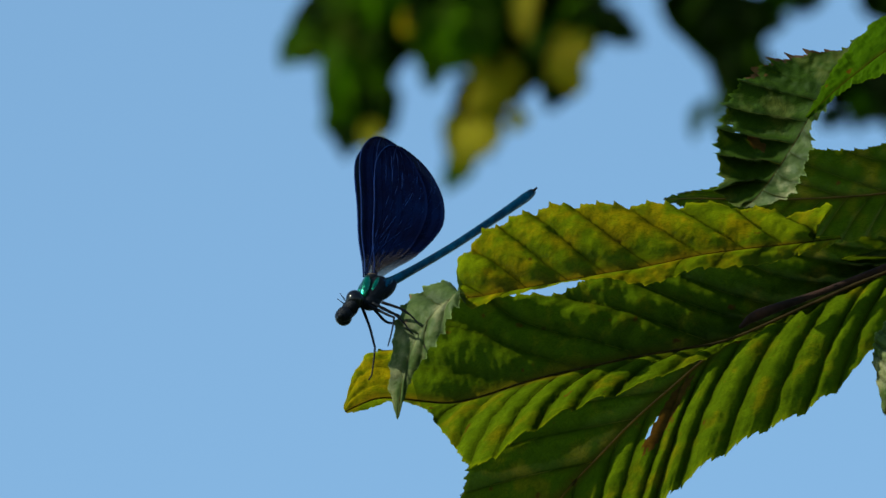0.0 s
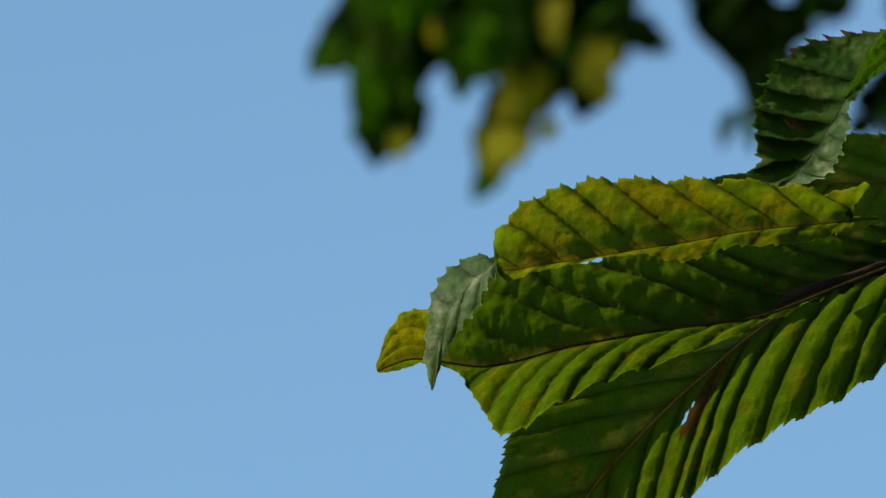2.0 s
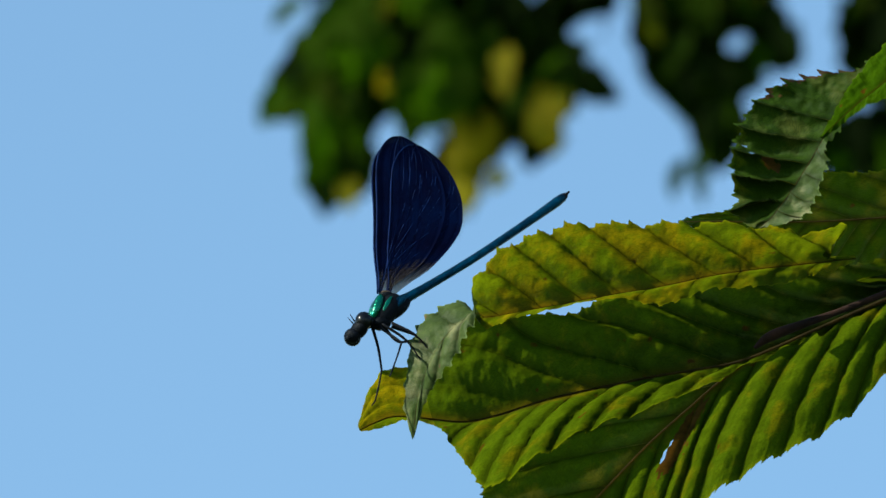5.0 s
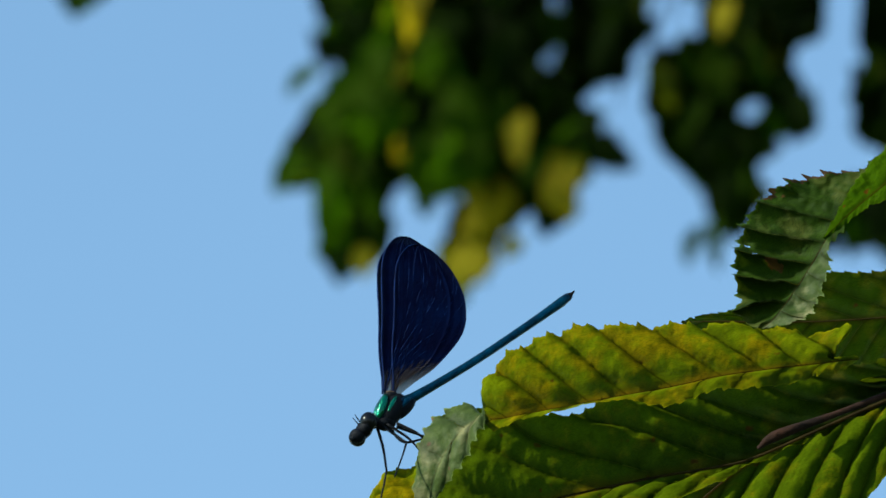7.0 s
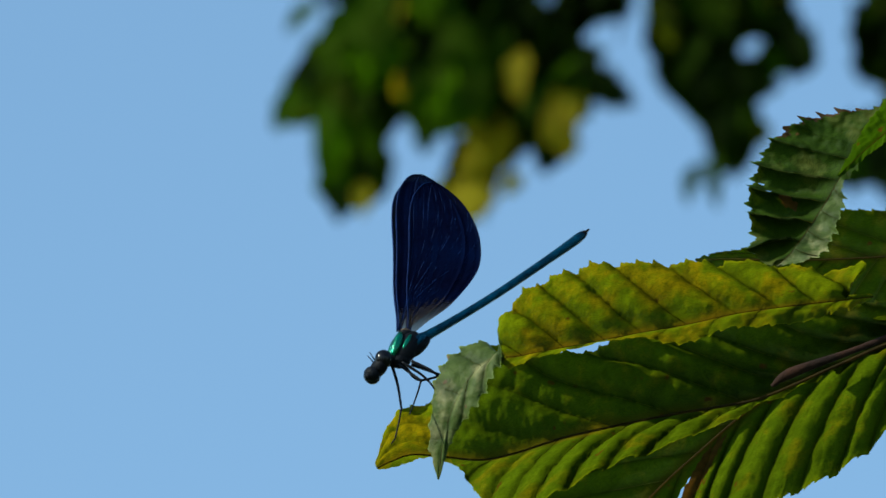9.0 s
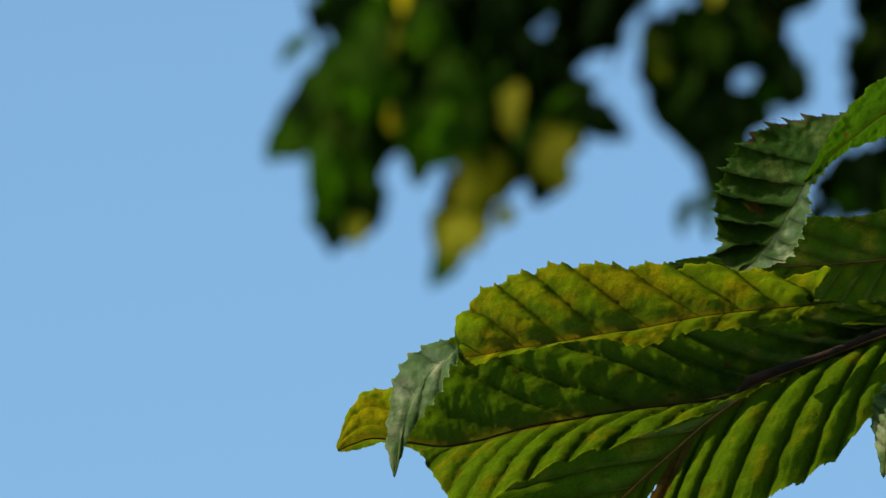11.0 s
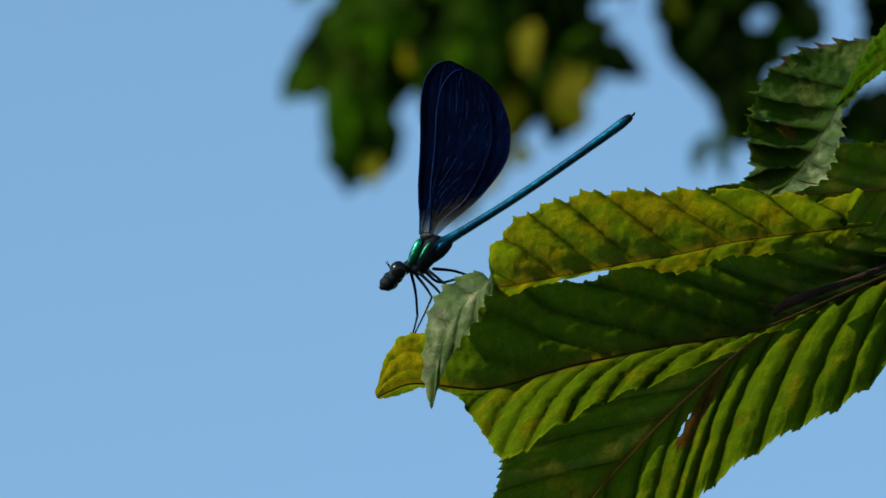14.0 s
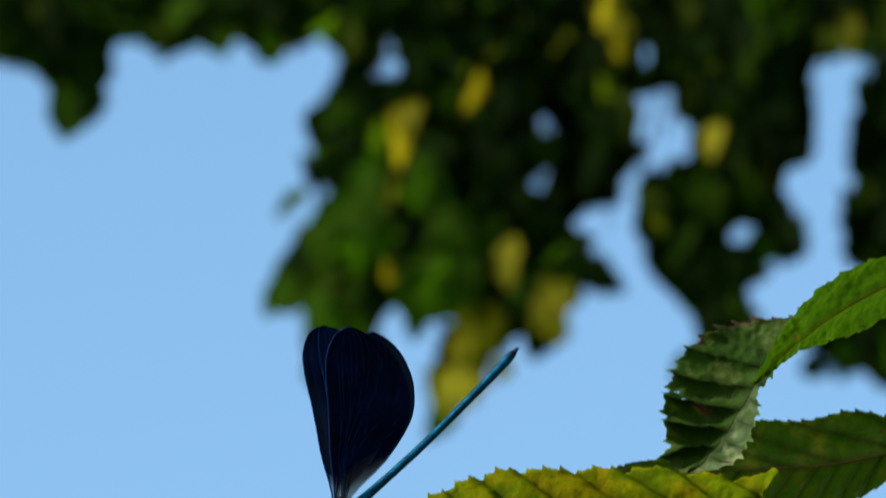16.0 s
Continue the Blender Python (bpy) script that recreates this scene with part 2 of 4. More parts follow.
def curve(points, n):
    """n points along a smooth line through the given ones (Catmull-Rom by chord length), as an array."""
    p = np.array(points, float)
    if len(p) == 2:
        return p[0] + (p[1] - p[0]) * np.linspace(0, 1, n)[:, None]
    ext = np.vstack([2 * p[0] - p[1], p, 2 * p[-1] - p[-2]])
    s = np.linspace(0, len(p) - 1, n)
    i = np.clip(s.astype(int), 0, len(p) - 2)
    f = (s - i)[:, None]
    a, b, c, d = ext[i], ext[i + 1], ext[i + 2], ext[i + 3]
    return 0.5 * (2 * b + (c - a) * f + (2 * a - 5 * b + 4 * c - d) * f ** 2 + (3 * b - a - 3 * c + d) * f ** 3)


def tube(points, radii, sides=8, n=None, squash=1.0, caps=True):
    """A closed round tube along a smooth line; radii are spread along it."""
    n = n or max(2, len(points) * 5)
    c = curve(points, n)
    r = np.interp(np.linspace(0, 1, n), np.linspace(0, 1, len(radii)), radii)
    tan = np.gradient(c, axis=0)
    tan /= np.linalg.norm(tan, axis=1)[:, None] + 1e-12
    side = np.cross(tan, (0.13, 0.97, 0.2))
    side /= np.linalg.norm(side, axis=1)[:, None] + 1e-12
    up = np.cross(side, tan)
    ang = np.linspace(0, 2 * math.pi, sides, endpoint=False)
    rings = c[:, None] + r[:, None, None] * (np.cos(ang)[None, :, None] * side[:, None] + squash * np.sin(ang)[None, :, None] * up[:, None])
    verts = rings.reshape(-1, 3).tolist()
    faces = [(i * sides + j, i * sides + (j + 1) % sides, (i + 1) * sides + (j + 1) % sides, (i + 1) * sides + j) for i in range(n - 1) for j in range(sides)]
    if caps:
        faces += [tuple(range(sides - 1, -1, -1)), tuple(range((n - 1) * sides, n * sides))]
    return verts, faces


def ball(centre, radii, turn=None, rings=12, sides=18):
    verts, faces = [], []
    m = turn or Matrix.Identity(3)
    for i in range(rings + 1):
        a = math.pi * i / rings
        for j in range(sides):
            b = 2 * math.pi * j / sides
            v = Vector((radii[0] * math.sin(a) * math.cos(b), radii[1] * math.sin(a) * math.sin(b), radii[2] * math.cos(a)))
            verts.append(Vector(centre) + m @ v)
    for i in range(rings):
        for j in range(sides):
            faces.append((i * sides + j, (i + 1) * sides + j, (i + 1) * sides + (j + 1) % sides, i * sides + (j + 1) % sides))
    return verts, faces


def joined(*pieces):
    verts, faces = [], []
    for v, f in pieces:
        k = len(verts)
        verts += list(v)
        faces += [tuple(i + k for i in face) for face in f]
    return verts, faces


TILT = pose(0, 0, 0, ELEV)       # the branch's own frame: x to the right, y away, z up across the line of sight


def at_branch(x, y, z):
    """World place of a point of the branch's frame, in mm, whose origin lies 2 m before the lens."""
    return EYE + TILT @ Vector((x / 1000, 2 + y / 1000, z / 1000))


# ---- ground ----
def build_ground():
    me = bpy.data.meshes.new("ground")
    n, reach = 40, 600.0
    grid = np.sign(np.linspace(-1, 1, n)) * np.abs(np.linspace(-1, 1, n)) ** 2 * reach
    verts = [(x, y, -0.02 + 0.02 * math.sin(x * 1.7) * math.cos(y * 1.3)) for x in grid for y in grid]
    faces = [(i * n + j, (i + 1) * n + j, (i + 1) * n + j + 1, i * n + j + 1) for i in range(n - 1) for j in range(n - 1)]
    me.from_pydata(verts, [], faces)
    me.materials.append(GRASS)
    tagged(new("ground", me), "open green meadow ground under the branches", "ground", kind="structure")


build_ground()


# ---- the young hornbeam whose leaves hold the damselfly ----
FOOT = Vector((0.42, 1.95, 0))
sapling = new("young_hornbeam")
sapling.location = FOOT
tagged(sapling, "young hornbeam with toothed yellowing sunlit leaves on a brown twig", "tree")

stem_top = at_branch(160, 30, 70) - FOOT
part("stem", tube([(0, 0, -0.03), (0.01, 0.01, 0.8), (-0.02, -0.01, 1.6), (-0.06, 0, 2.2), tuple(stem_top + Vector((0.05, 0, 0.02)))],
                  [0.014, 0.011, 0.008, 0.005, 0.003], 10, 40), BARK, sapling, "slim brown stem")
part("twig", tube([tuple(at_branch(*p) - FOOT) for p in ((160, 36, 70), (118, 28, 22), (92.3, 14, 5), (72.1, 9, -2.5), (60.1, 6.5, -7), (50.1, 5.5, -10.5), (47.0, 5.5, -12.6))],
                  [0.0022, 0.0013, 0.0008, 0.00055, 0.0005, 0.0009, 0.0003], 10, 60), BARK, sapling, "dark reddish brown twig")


def leaf(name, spine, upper, lower, mats, veins, label, teeth=34, pleat=0.5, tooth=0.07, rows=300, holes=(), seed=1, bites=(), rough=1.0, bare=0.02, lit_side=None, sweep=0.55, upper_veins=None, folds=(1.0, 1.0), rib=1.0, crowd=0.0):
    """A leaf from its midrib and its two margins (mm, in the branch's frame): pleated between the side veins, with a toothed margin."""
    base = Vector(spine[0])
    spine, upper, lower = (np.array(a, float) - np.array(spine[0]) for a in (spine, upper, lower))
    m, u, d = curve(spine, rows), curve(upper - spine, rows), curve(lower - spine, rows)
    tan = np.gradient(m, axis=0)
    tan /= np.linalg.norm(tan, axis=1)[:, None]
    s = np.linspace(0, 1, rows)
    arc = np.concatenate([[0], np.cumsum(np.linalg.norm(np.diff(m, axis=0), axis=1))])
    arc /= arc[-1]
    pos = (arc - crowd * arc ** 2) / (1 - crowd)         # the side veins stand wider towards the tip
    rng = np.random.RandomState(seed)
    wob = np.interp(s, np.linspace(0, 1, 40), rng.uniform(-1, 1, 40))
    half = 25
    step = np.cumsum(0.75 + 0.5 * rng.rand(veins + 2))
    step = np.concatenate([[0], step]) / step[-1] * (veins + 2)
    tall = 0.7 + 0.6 * (rng.rand(veins + 4) - 0.5) * rough + 0.3
    pleats = np.interp(s, np.linspace(0, 1, len(pleat)), pleat) if isinstance(pleat, tuple) else np.full(rows, pleat)
    qs = np.concatenate([-np.linspace(1, 0, half) ** 0.8, np.linspace(0, 1, half)[1:] ** 0.8])
    cols, net = [], []
    for q in qs:
        side = u if q >= 0 else d
        a = abs(q)
        width = np.linalg.norm(side, axis=1)
        nrm = np.cross(tan, u) if q >= 0 else np.cross(d, tan)
        nrm /= np.linalg.norm(nrm, axis=1)[:, None] + 1e-9
        run = pos * veins - a * 0.55 + 0.25 * a * a + 1.15 if q < 0 else pos * (upper_veins or veins) - a * sweep + 0.25 * a * a + 1.6
        run = np.interp(run, step, np.arange(len(step)))
        ph, which = run % 1.0, np.clip(run.astype(int), 0, veins + 3)
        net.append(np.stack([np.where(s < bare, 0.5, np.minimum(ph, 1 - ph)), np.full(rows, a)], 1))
        fold = 1.15 * np.sin(math.pi * ph ** 0.75) ** 0.8
        saw = (arc * teeth + (0.3 if q < 0 else 0)) % 1.0
        small = (arc * teeth * 3 + 0.2) % 1.0
        edge = 1 + (tooth * (1.3 * saw ** 2 - 0.35) * (1.0 + 0.5 * wob) + 0.35 * tooth * (small - 0.5)) * a ** 8 * np.clip(8 / (width + 2), 0.5, 2.0)
        amp = pleats * folds[int(q < 0)] * tall[which] * np.clip(width / 9, 0.1, 1) * np.clip(a * 5, 0, 1)
        here = m + side * a
        lump = np.array([noise.noise(Vector(p) * 0.33 + Vector((seed, 0, 0))) + 0.5 * noise.noise(Vector(p) * 0.9 + Vector((0, seed, 0))) for p in here])
        lump *= np.clip((1 - s) / 0.3, 0.35, 1)
        belly = 0.06 * width * math.sin(math.pi * a)
        cols.append(m + side * (a * edge)[:, None] + nrm * (amp * (fold - 0.5) + belly + 0.25 * wob * a + 0.38 * (rough if q > 0 else min(rough, 1.0)) * lump * min(1, 4 * a))[:, None])
    grid = np.stack(cols, 1) / 1000
    nq = len(qs)
    cut = set()
    for hs, hq, rs, rq in holes:
        for i in range(rows - 1):
            for j in range(nq - 1):
                if ((s[i] - hs) / rs) ** 2 + ((qs[j] - hq) / rq) ** 2 < 1 + 0.35 * math.sin(i * 1.3 + j * 2.1):
                    cut.add((i, j))
    faces, slots = [], []
    for i in range(rows - 1):
        for j in range(nq - 1):
            if (i, j) not in cut:
                faces.append((i * nq + j, (i + 1) * nq + j, (i + 1) * nq + j + 1, i * nq + j + 1))
                slots.append(0)
    mats = list(mats) if isinstance(mats, (list, tuple)) else [mats]
    if len(mats) > 1:                                  # the curled tip shows its waxy upper face
        start, k = mats.pop(), 0
        for i in range(rows - 1):
            for j in range(nq - 1):
                if (i, j) not in cut:
                    slots[k] = int(s[i] > start)
                    k += 1
    if lit_side:                                      # the half turned to the sun, its brightness put in by a paler material
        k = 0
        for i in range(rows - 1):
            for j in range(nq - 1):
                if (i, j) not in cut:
                    if s[i] > lit_side and qs[j] < -0.01:
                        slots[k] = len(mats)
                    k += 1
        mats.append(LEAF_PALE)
    if bites:
        for hs, hq, rs, rq in bites:
            k = 0
            for i in range(rows - 1):
                for j in range(nq - 1):
                    if (i, j) not in cut:
                        if ((s[i] - hs) / rs) ** 2 + ((qs[j] - hq) / rq) ** 2 < 1 + 0.4 * math.sin(i * 0.9 + j * 1.7):
                            slots[k] = len(mats)
                        k += 1
        mats.append(DRY)
    blade = part(name, (grid.reshape(-1, 3), faces, slots, np.stack(net, 1).reshape(-1, 2)), mats, sapling, label)
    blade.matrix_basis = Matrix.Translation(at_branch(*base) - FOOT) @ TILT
    mid = grid[:, half - 1]
    part("midrib", tube(mid[::10].tolist() + [mid[-1].tolist()], [0.00035 * rib, 0.00024 * rib, 0.0002 * rib, 0.00016 * rib, 0.0001 * rib], 7, 80), RIB, blade, "reddish brown midrib")
    for k in range(1, veins + 2):
        for q0 in (-1, 1):
            path = []
            for a in (0.03, 0.25, 0.5, 0.75, 0.93):
                where = (step[k] - 1.15 + a * 0.55 - 0.25 * a * a) / veins if q0 < 0 else (step[k] - 1.6 + a * sweep - 0.25 * a * a) / (upper_veins or veins)
                if bare < where < 0.97:
                    i = int(np.argmin(np.abs(pos - where)))
                    j = int(np.argmin(np.abs(qs - q0 * a)))
                    if (i, j) not in cut:
                        path.append(grid[i, j])
            if len(path) == 5:
                part("side_vein", tube(path, [0.00007, 0.00005, 0.00004, 0.00003], 5, 14), VEIN, blade)
    return blade


UPPER_SPINE = [(63.4, 5, 1.6), (59.3, 4, 1.3), (57.5, 3.5, 1.1), (52.5, 3, 0.7), (46.2, 2, 0.1), (39.9, 1, -0.7), (32.2, 0, -2.2), (24.6, -1, -3.3), (16.4, -2, -4.7), (9.3, -3, -5.8), (4.3, -4, -6.6), (2.8, -6, -6.0), (1.3, -7, -6.5), (-1.7, -7, -8.6), (-4.7, -8, -12.8), (-6.5, -8, -17.4), (-7.4, -8, -21.5), (-7.9, -8, -25.7)]
UPPER_A = [(63.0, 4, 1.9), (57.9, 3, 2.3), (62.2, 0, 6.0), (54.4, -3, 5.8), (46.5, -5, 7.0), (37.0, -7, 7.5), (28.5, -8, 7.5), (20.4, -9, 7.8), (13.2, -10, 6.6), (7.0, -10, 3.9), (3.2, -10, 0.3), (2.1, -10, -3.5), (2.4, -10, -6.8), (1.0, -10, -9.5), (-1.7, -10, -13.8), (-4.6, -9, -17.4), (-6.3, -8, -21.0), (-7.7, -8, -25.3)]
UPPER_B = [(63.1, 7, 1.1), (59.4, 5, -0.3), (57.1, 4.5, -0.7), (52.6, 4, -1.9), (46.3, 4, -2.5), (39.5, 3, -2.9), (32.4, 3, -5.1), (24.6, 1, -4.0), (16.5, 0, -5.2), (9.3, -1, -6.7), (4.3, -2, -8.3), (2.8, -3, -7.0), (0.6, -2, -4.2), (-3.5, -2, -5.4), (-7.1, -4, -8.7), (-8.5, -6, -14.0), (-9.1, -7, -20.1), (-8.1, -8, -25.5)]
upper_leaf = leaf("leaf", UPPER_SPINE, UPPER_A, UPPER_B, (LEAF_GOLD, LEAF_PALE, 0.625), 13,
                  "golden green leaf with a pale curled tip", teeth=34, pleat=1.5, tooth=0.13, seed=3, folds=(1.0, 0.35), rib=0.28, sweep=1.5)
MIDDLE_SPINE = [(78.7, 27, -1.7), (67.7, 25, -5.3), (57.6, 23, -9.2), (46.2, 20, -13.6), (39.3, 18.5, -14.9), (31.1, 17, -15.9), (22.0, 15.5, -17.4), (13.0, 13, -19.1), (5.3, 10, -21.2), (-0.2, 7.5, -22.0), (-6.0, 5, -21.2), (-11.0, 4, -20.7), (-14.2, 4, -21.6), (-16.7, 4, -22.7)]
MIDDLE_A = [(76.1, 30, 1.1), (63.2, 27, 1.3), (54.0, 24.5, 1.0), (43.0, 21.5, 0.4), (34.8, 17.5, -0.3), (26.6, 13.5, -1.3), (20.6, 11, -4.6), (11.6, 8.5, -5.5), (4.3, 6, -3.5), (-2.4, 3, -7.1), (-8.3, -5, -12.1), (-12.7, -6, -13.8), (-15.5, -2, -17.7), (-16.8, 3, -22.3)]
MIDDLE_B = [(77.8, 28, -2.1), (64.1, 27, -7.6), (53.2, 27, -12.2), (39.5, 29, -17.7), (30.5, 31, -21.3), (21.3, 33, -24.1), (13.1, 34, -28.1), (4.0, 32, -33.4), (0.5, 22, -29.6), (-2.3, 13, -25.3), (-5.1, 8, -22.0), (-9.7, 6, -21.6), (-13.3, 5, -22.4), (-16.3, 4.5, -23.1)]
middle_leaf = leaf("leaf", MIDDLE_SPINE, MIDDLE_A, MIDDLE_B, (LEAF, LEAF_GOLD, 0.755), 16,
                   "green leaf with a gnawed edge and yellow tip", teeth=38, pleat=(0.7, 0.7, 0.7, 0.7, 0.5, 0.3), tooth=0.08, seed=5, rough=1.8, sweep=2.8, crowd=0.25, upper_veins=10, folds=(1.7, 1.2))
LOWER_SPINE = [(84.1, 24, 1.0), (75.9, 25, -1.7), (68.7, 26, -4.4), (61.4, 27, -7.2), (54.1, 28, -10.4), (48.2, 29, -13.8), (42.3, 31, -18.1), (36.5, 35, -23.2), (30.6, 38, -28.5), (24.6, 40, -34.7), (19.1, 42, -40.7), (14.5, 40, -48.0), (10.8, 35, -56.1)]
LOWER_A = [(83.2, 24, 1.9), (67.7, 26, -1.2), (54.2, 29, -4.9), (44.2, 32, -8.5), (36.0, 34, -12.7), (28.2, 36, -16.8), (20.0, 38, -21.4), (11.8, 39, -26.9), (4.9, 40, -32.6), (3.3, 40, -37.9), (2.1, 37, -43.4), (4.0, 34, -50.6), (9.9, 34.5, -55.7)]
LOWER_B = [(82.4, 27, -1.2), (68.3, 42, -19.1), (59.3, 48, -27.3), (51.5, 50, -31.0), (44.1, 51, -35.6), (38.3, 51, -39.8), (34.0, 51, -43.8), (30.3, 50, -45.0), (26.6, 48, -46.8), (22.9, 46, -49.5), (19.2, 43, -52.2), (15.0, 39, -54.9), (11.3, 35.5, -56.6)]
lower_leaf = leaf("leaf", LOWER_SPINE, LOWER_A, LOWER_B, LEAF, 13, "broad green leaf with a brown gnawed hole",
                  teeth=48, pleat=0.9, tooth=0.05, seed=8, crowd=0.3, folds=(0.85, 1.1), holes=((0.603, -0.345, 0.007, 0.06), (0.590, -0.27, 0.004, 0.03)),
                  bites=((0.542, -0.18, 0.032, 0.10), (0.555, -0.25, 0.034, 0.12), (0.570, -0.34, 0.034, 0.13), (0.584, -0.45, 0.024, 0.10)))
FOLDED_SPINE, FOLDED_A, FOLDED_B = (
    [(67.4, 10.1, 33.4), (64.5, 10.0, 30.1), (62.0, 8.9, 26.0), (59.8, 7.8, 22.8), (57.9, 6.8, 20.1), (55.7, 5.7, 16.5), (53.3, 4.6, 12.9), (50.9, 3.5, 9.6), (49.4, 3.5, 7.9), (47.9, 3.4, 6.6)],
    [(66.7, 11.1, 33.9), (63.3, 12.0, 31.7), (56.0, 12.0, 31.0), (50.5, 11.0, 29.0), (46.6, 9.9, 25.6), (44.4, 8.8, 21.6), (43.5, 7.7, 17.4), (43.7, 6.6, 12.7), (44.1, 5.5, 8.7), (46.7, 3.5, 6.8)],
    [(67.8, 10.1, 33.0), (65.0, 9.0, 29.6), (62.5, 7.9, 25.5), (60.6, 6.8, 22.1), (58.7, 5.8, 19.4), (58.5, 3.7, 16.1), (57.0, 2.6, 11.8), (55.2, 1.5, 8.9), (52.7, 1.5, 7.7), (48.5, 3.4, 6.5)])
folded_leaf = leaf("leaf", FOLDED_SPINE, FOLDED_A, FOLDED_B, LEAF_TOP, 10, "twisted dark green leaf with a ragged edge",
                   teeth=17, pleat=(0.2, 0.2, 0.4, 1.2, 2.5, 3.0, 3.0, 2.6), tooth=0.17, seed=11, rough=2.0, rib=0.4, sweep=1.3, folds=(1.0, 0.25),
                   bare=0.3, lit_side=0.42, holes=((0.60, 0.70, 0.004, 0.05), (0.57, 0.84, 0.003, 0.03)), bites=((0.20, 1.0, 0.12, 0.10), (0.36, 1.0, 0.03, 0.09), (0.60, 0.42, 0.014, 0.12)))
FRESH_SPINE, FRESH_A, FRESH_B = (
    [(87.8, 7.2, 40.3), (77.8, 5.1, 35.7), (70.5, 4.0, 31.5), (66.0, 4.0, 28.1), (62.0, 4.9, 24.8), (57.9, 5.8, 20.9)],
    [(87.8, 3.3, 41.3), (76.1, -0.8, 40.4), (68.1, -1.9, 35.6), (64.0, -1.0, 31.3), (60.9, 1.9, 26.7), (57.7, 5.8, 21.0)],
    [(87.8, 11.2, 39.3), (78.4, 11.0, 31.1), (70.8, 8.9, 27.6), (65.8, 6.9, 26.1), (62.0, 5.8, 23.6), (58.1, 5.8, 20.7)])
fresh_leaf = leaf("leaf", FRESH_SPINE, FRESH_A, FRESH_B, LEAF_FRESH, 9, "smooth fresh green leaf against the light",
                  teeth=16, pleat=0.2, tooth=0.06, seed=23, rough=1.2, bare=0.99, rib=0.3)
REAR_SPINE, REAR_A, REAR_B = (
    [(87.6, 30.6, 11.9), (78.6, 30.5, 9.6), (70.4, 30.5, 8.2), (59.7, 30.5, 7.5), (49.8, 30.5, 7.4), (41.7, 30.5, 7.6), (35.4, 30.5, 7.5)],
    [(87.6, 30.0, 13.2), (75.9, 30.1, 16.9), (66.9, 30.1, 15.4), (55.2, 30.1, 15.0), (44.9, 29.9, 9.8), (39.0, 30.9, 8.7), (35.6, 31.9, 7.7)],
    [(87.6, 31.1, 10.5), (75.9, 31.0, 2.9), (66.8, 30.9, 0.3), (55.1, 30.9, 0.4), (46.2, 31.0, 3.1), (39.9, 30.0, 5.9), (35.8, 29.1, 7.2)])
rear_leaf = leaf("leaf", REAR_SPINE, REAR_A, REAR_B, LEAF, 14, "shaded green leaf with brown specks", teeth=26, pleat=0.35, tooth=0.06, seed=13, rib=0.6, sweep=2.0, upper_veins=6)
HANGING_SPINE, HANGING_A, HANGING_B = (
    [(83.9, 4.1, -9.1), (77.6, 2.0, -12.2), (73.1, 0.9, -15.7), (70.8, -0.2, -20.2), (70.0, -0.3, -26.5)],
    [(84.4, 4.1, -8.2), (79.4, -2.0, -14.3), (75.6, -4.2, -19.2), (72.9, -3.3, -23.3), (70.2, -0.3, -26.2)],
    [(83.5, 4.1, -9.6), (74.0, 6.1, -9.6), (69.5, 7.0, -13.2), (68.4, 4.9, -17.3), (69.6, -0.3, -26.0)])
hanging_leaf = leaf("leaf", HANGING_SPINE, HANGING_A, HANGING_B, LEAF_PALE, 10, "small pale drooping leaf", teeth=20, pleat=0.6, seed=17, rows=160)


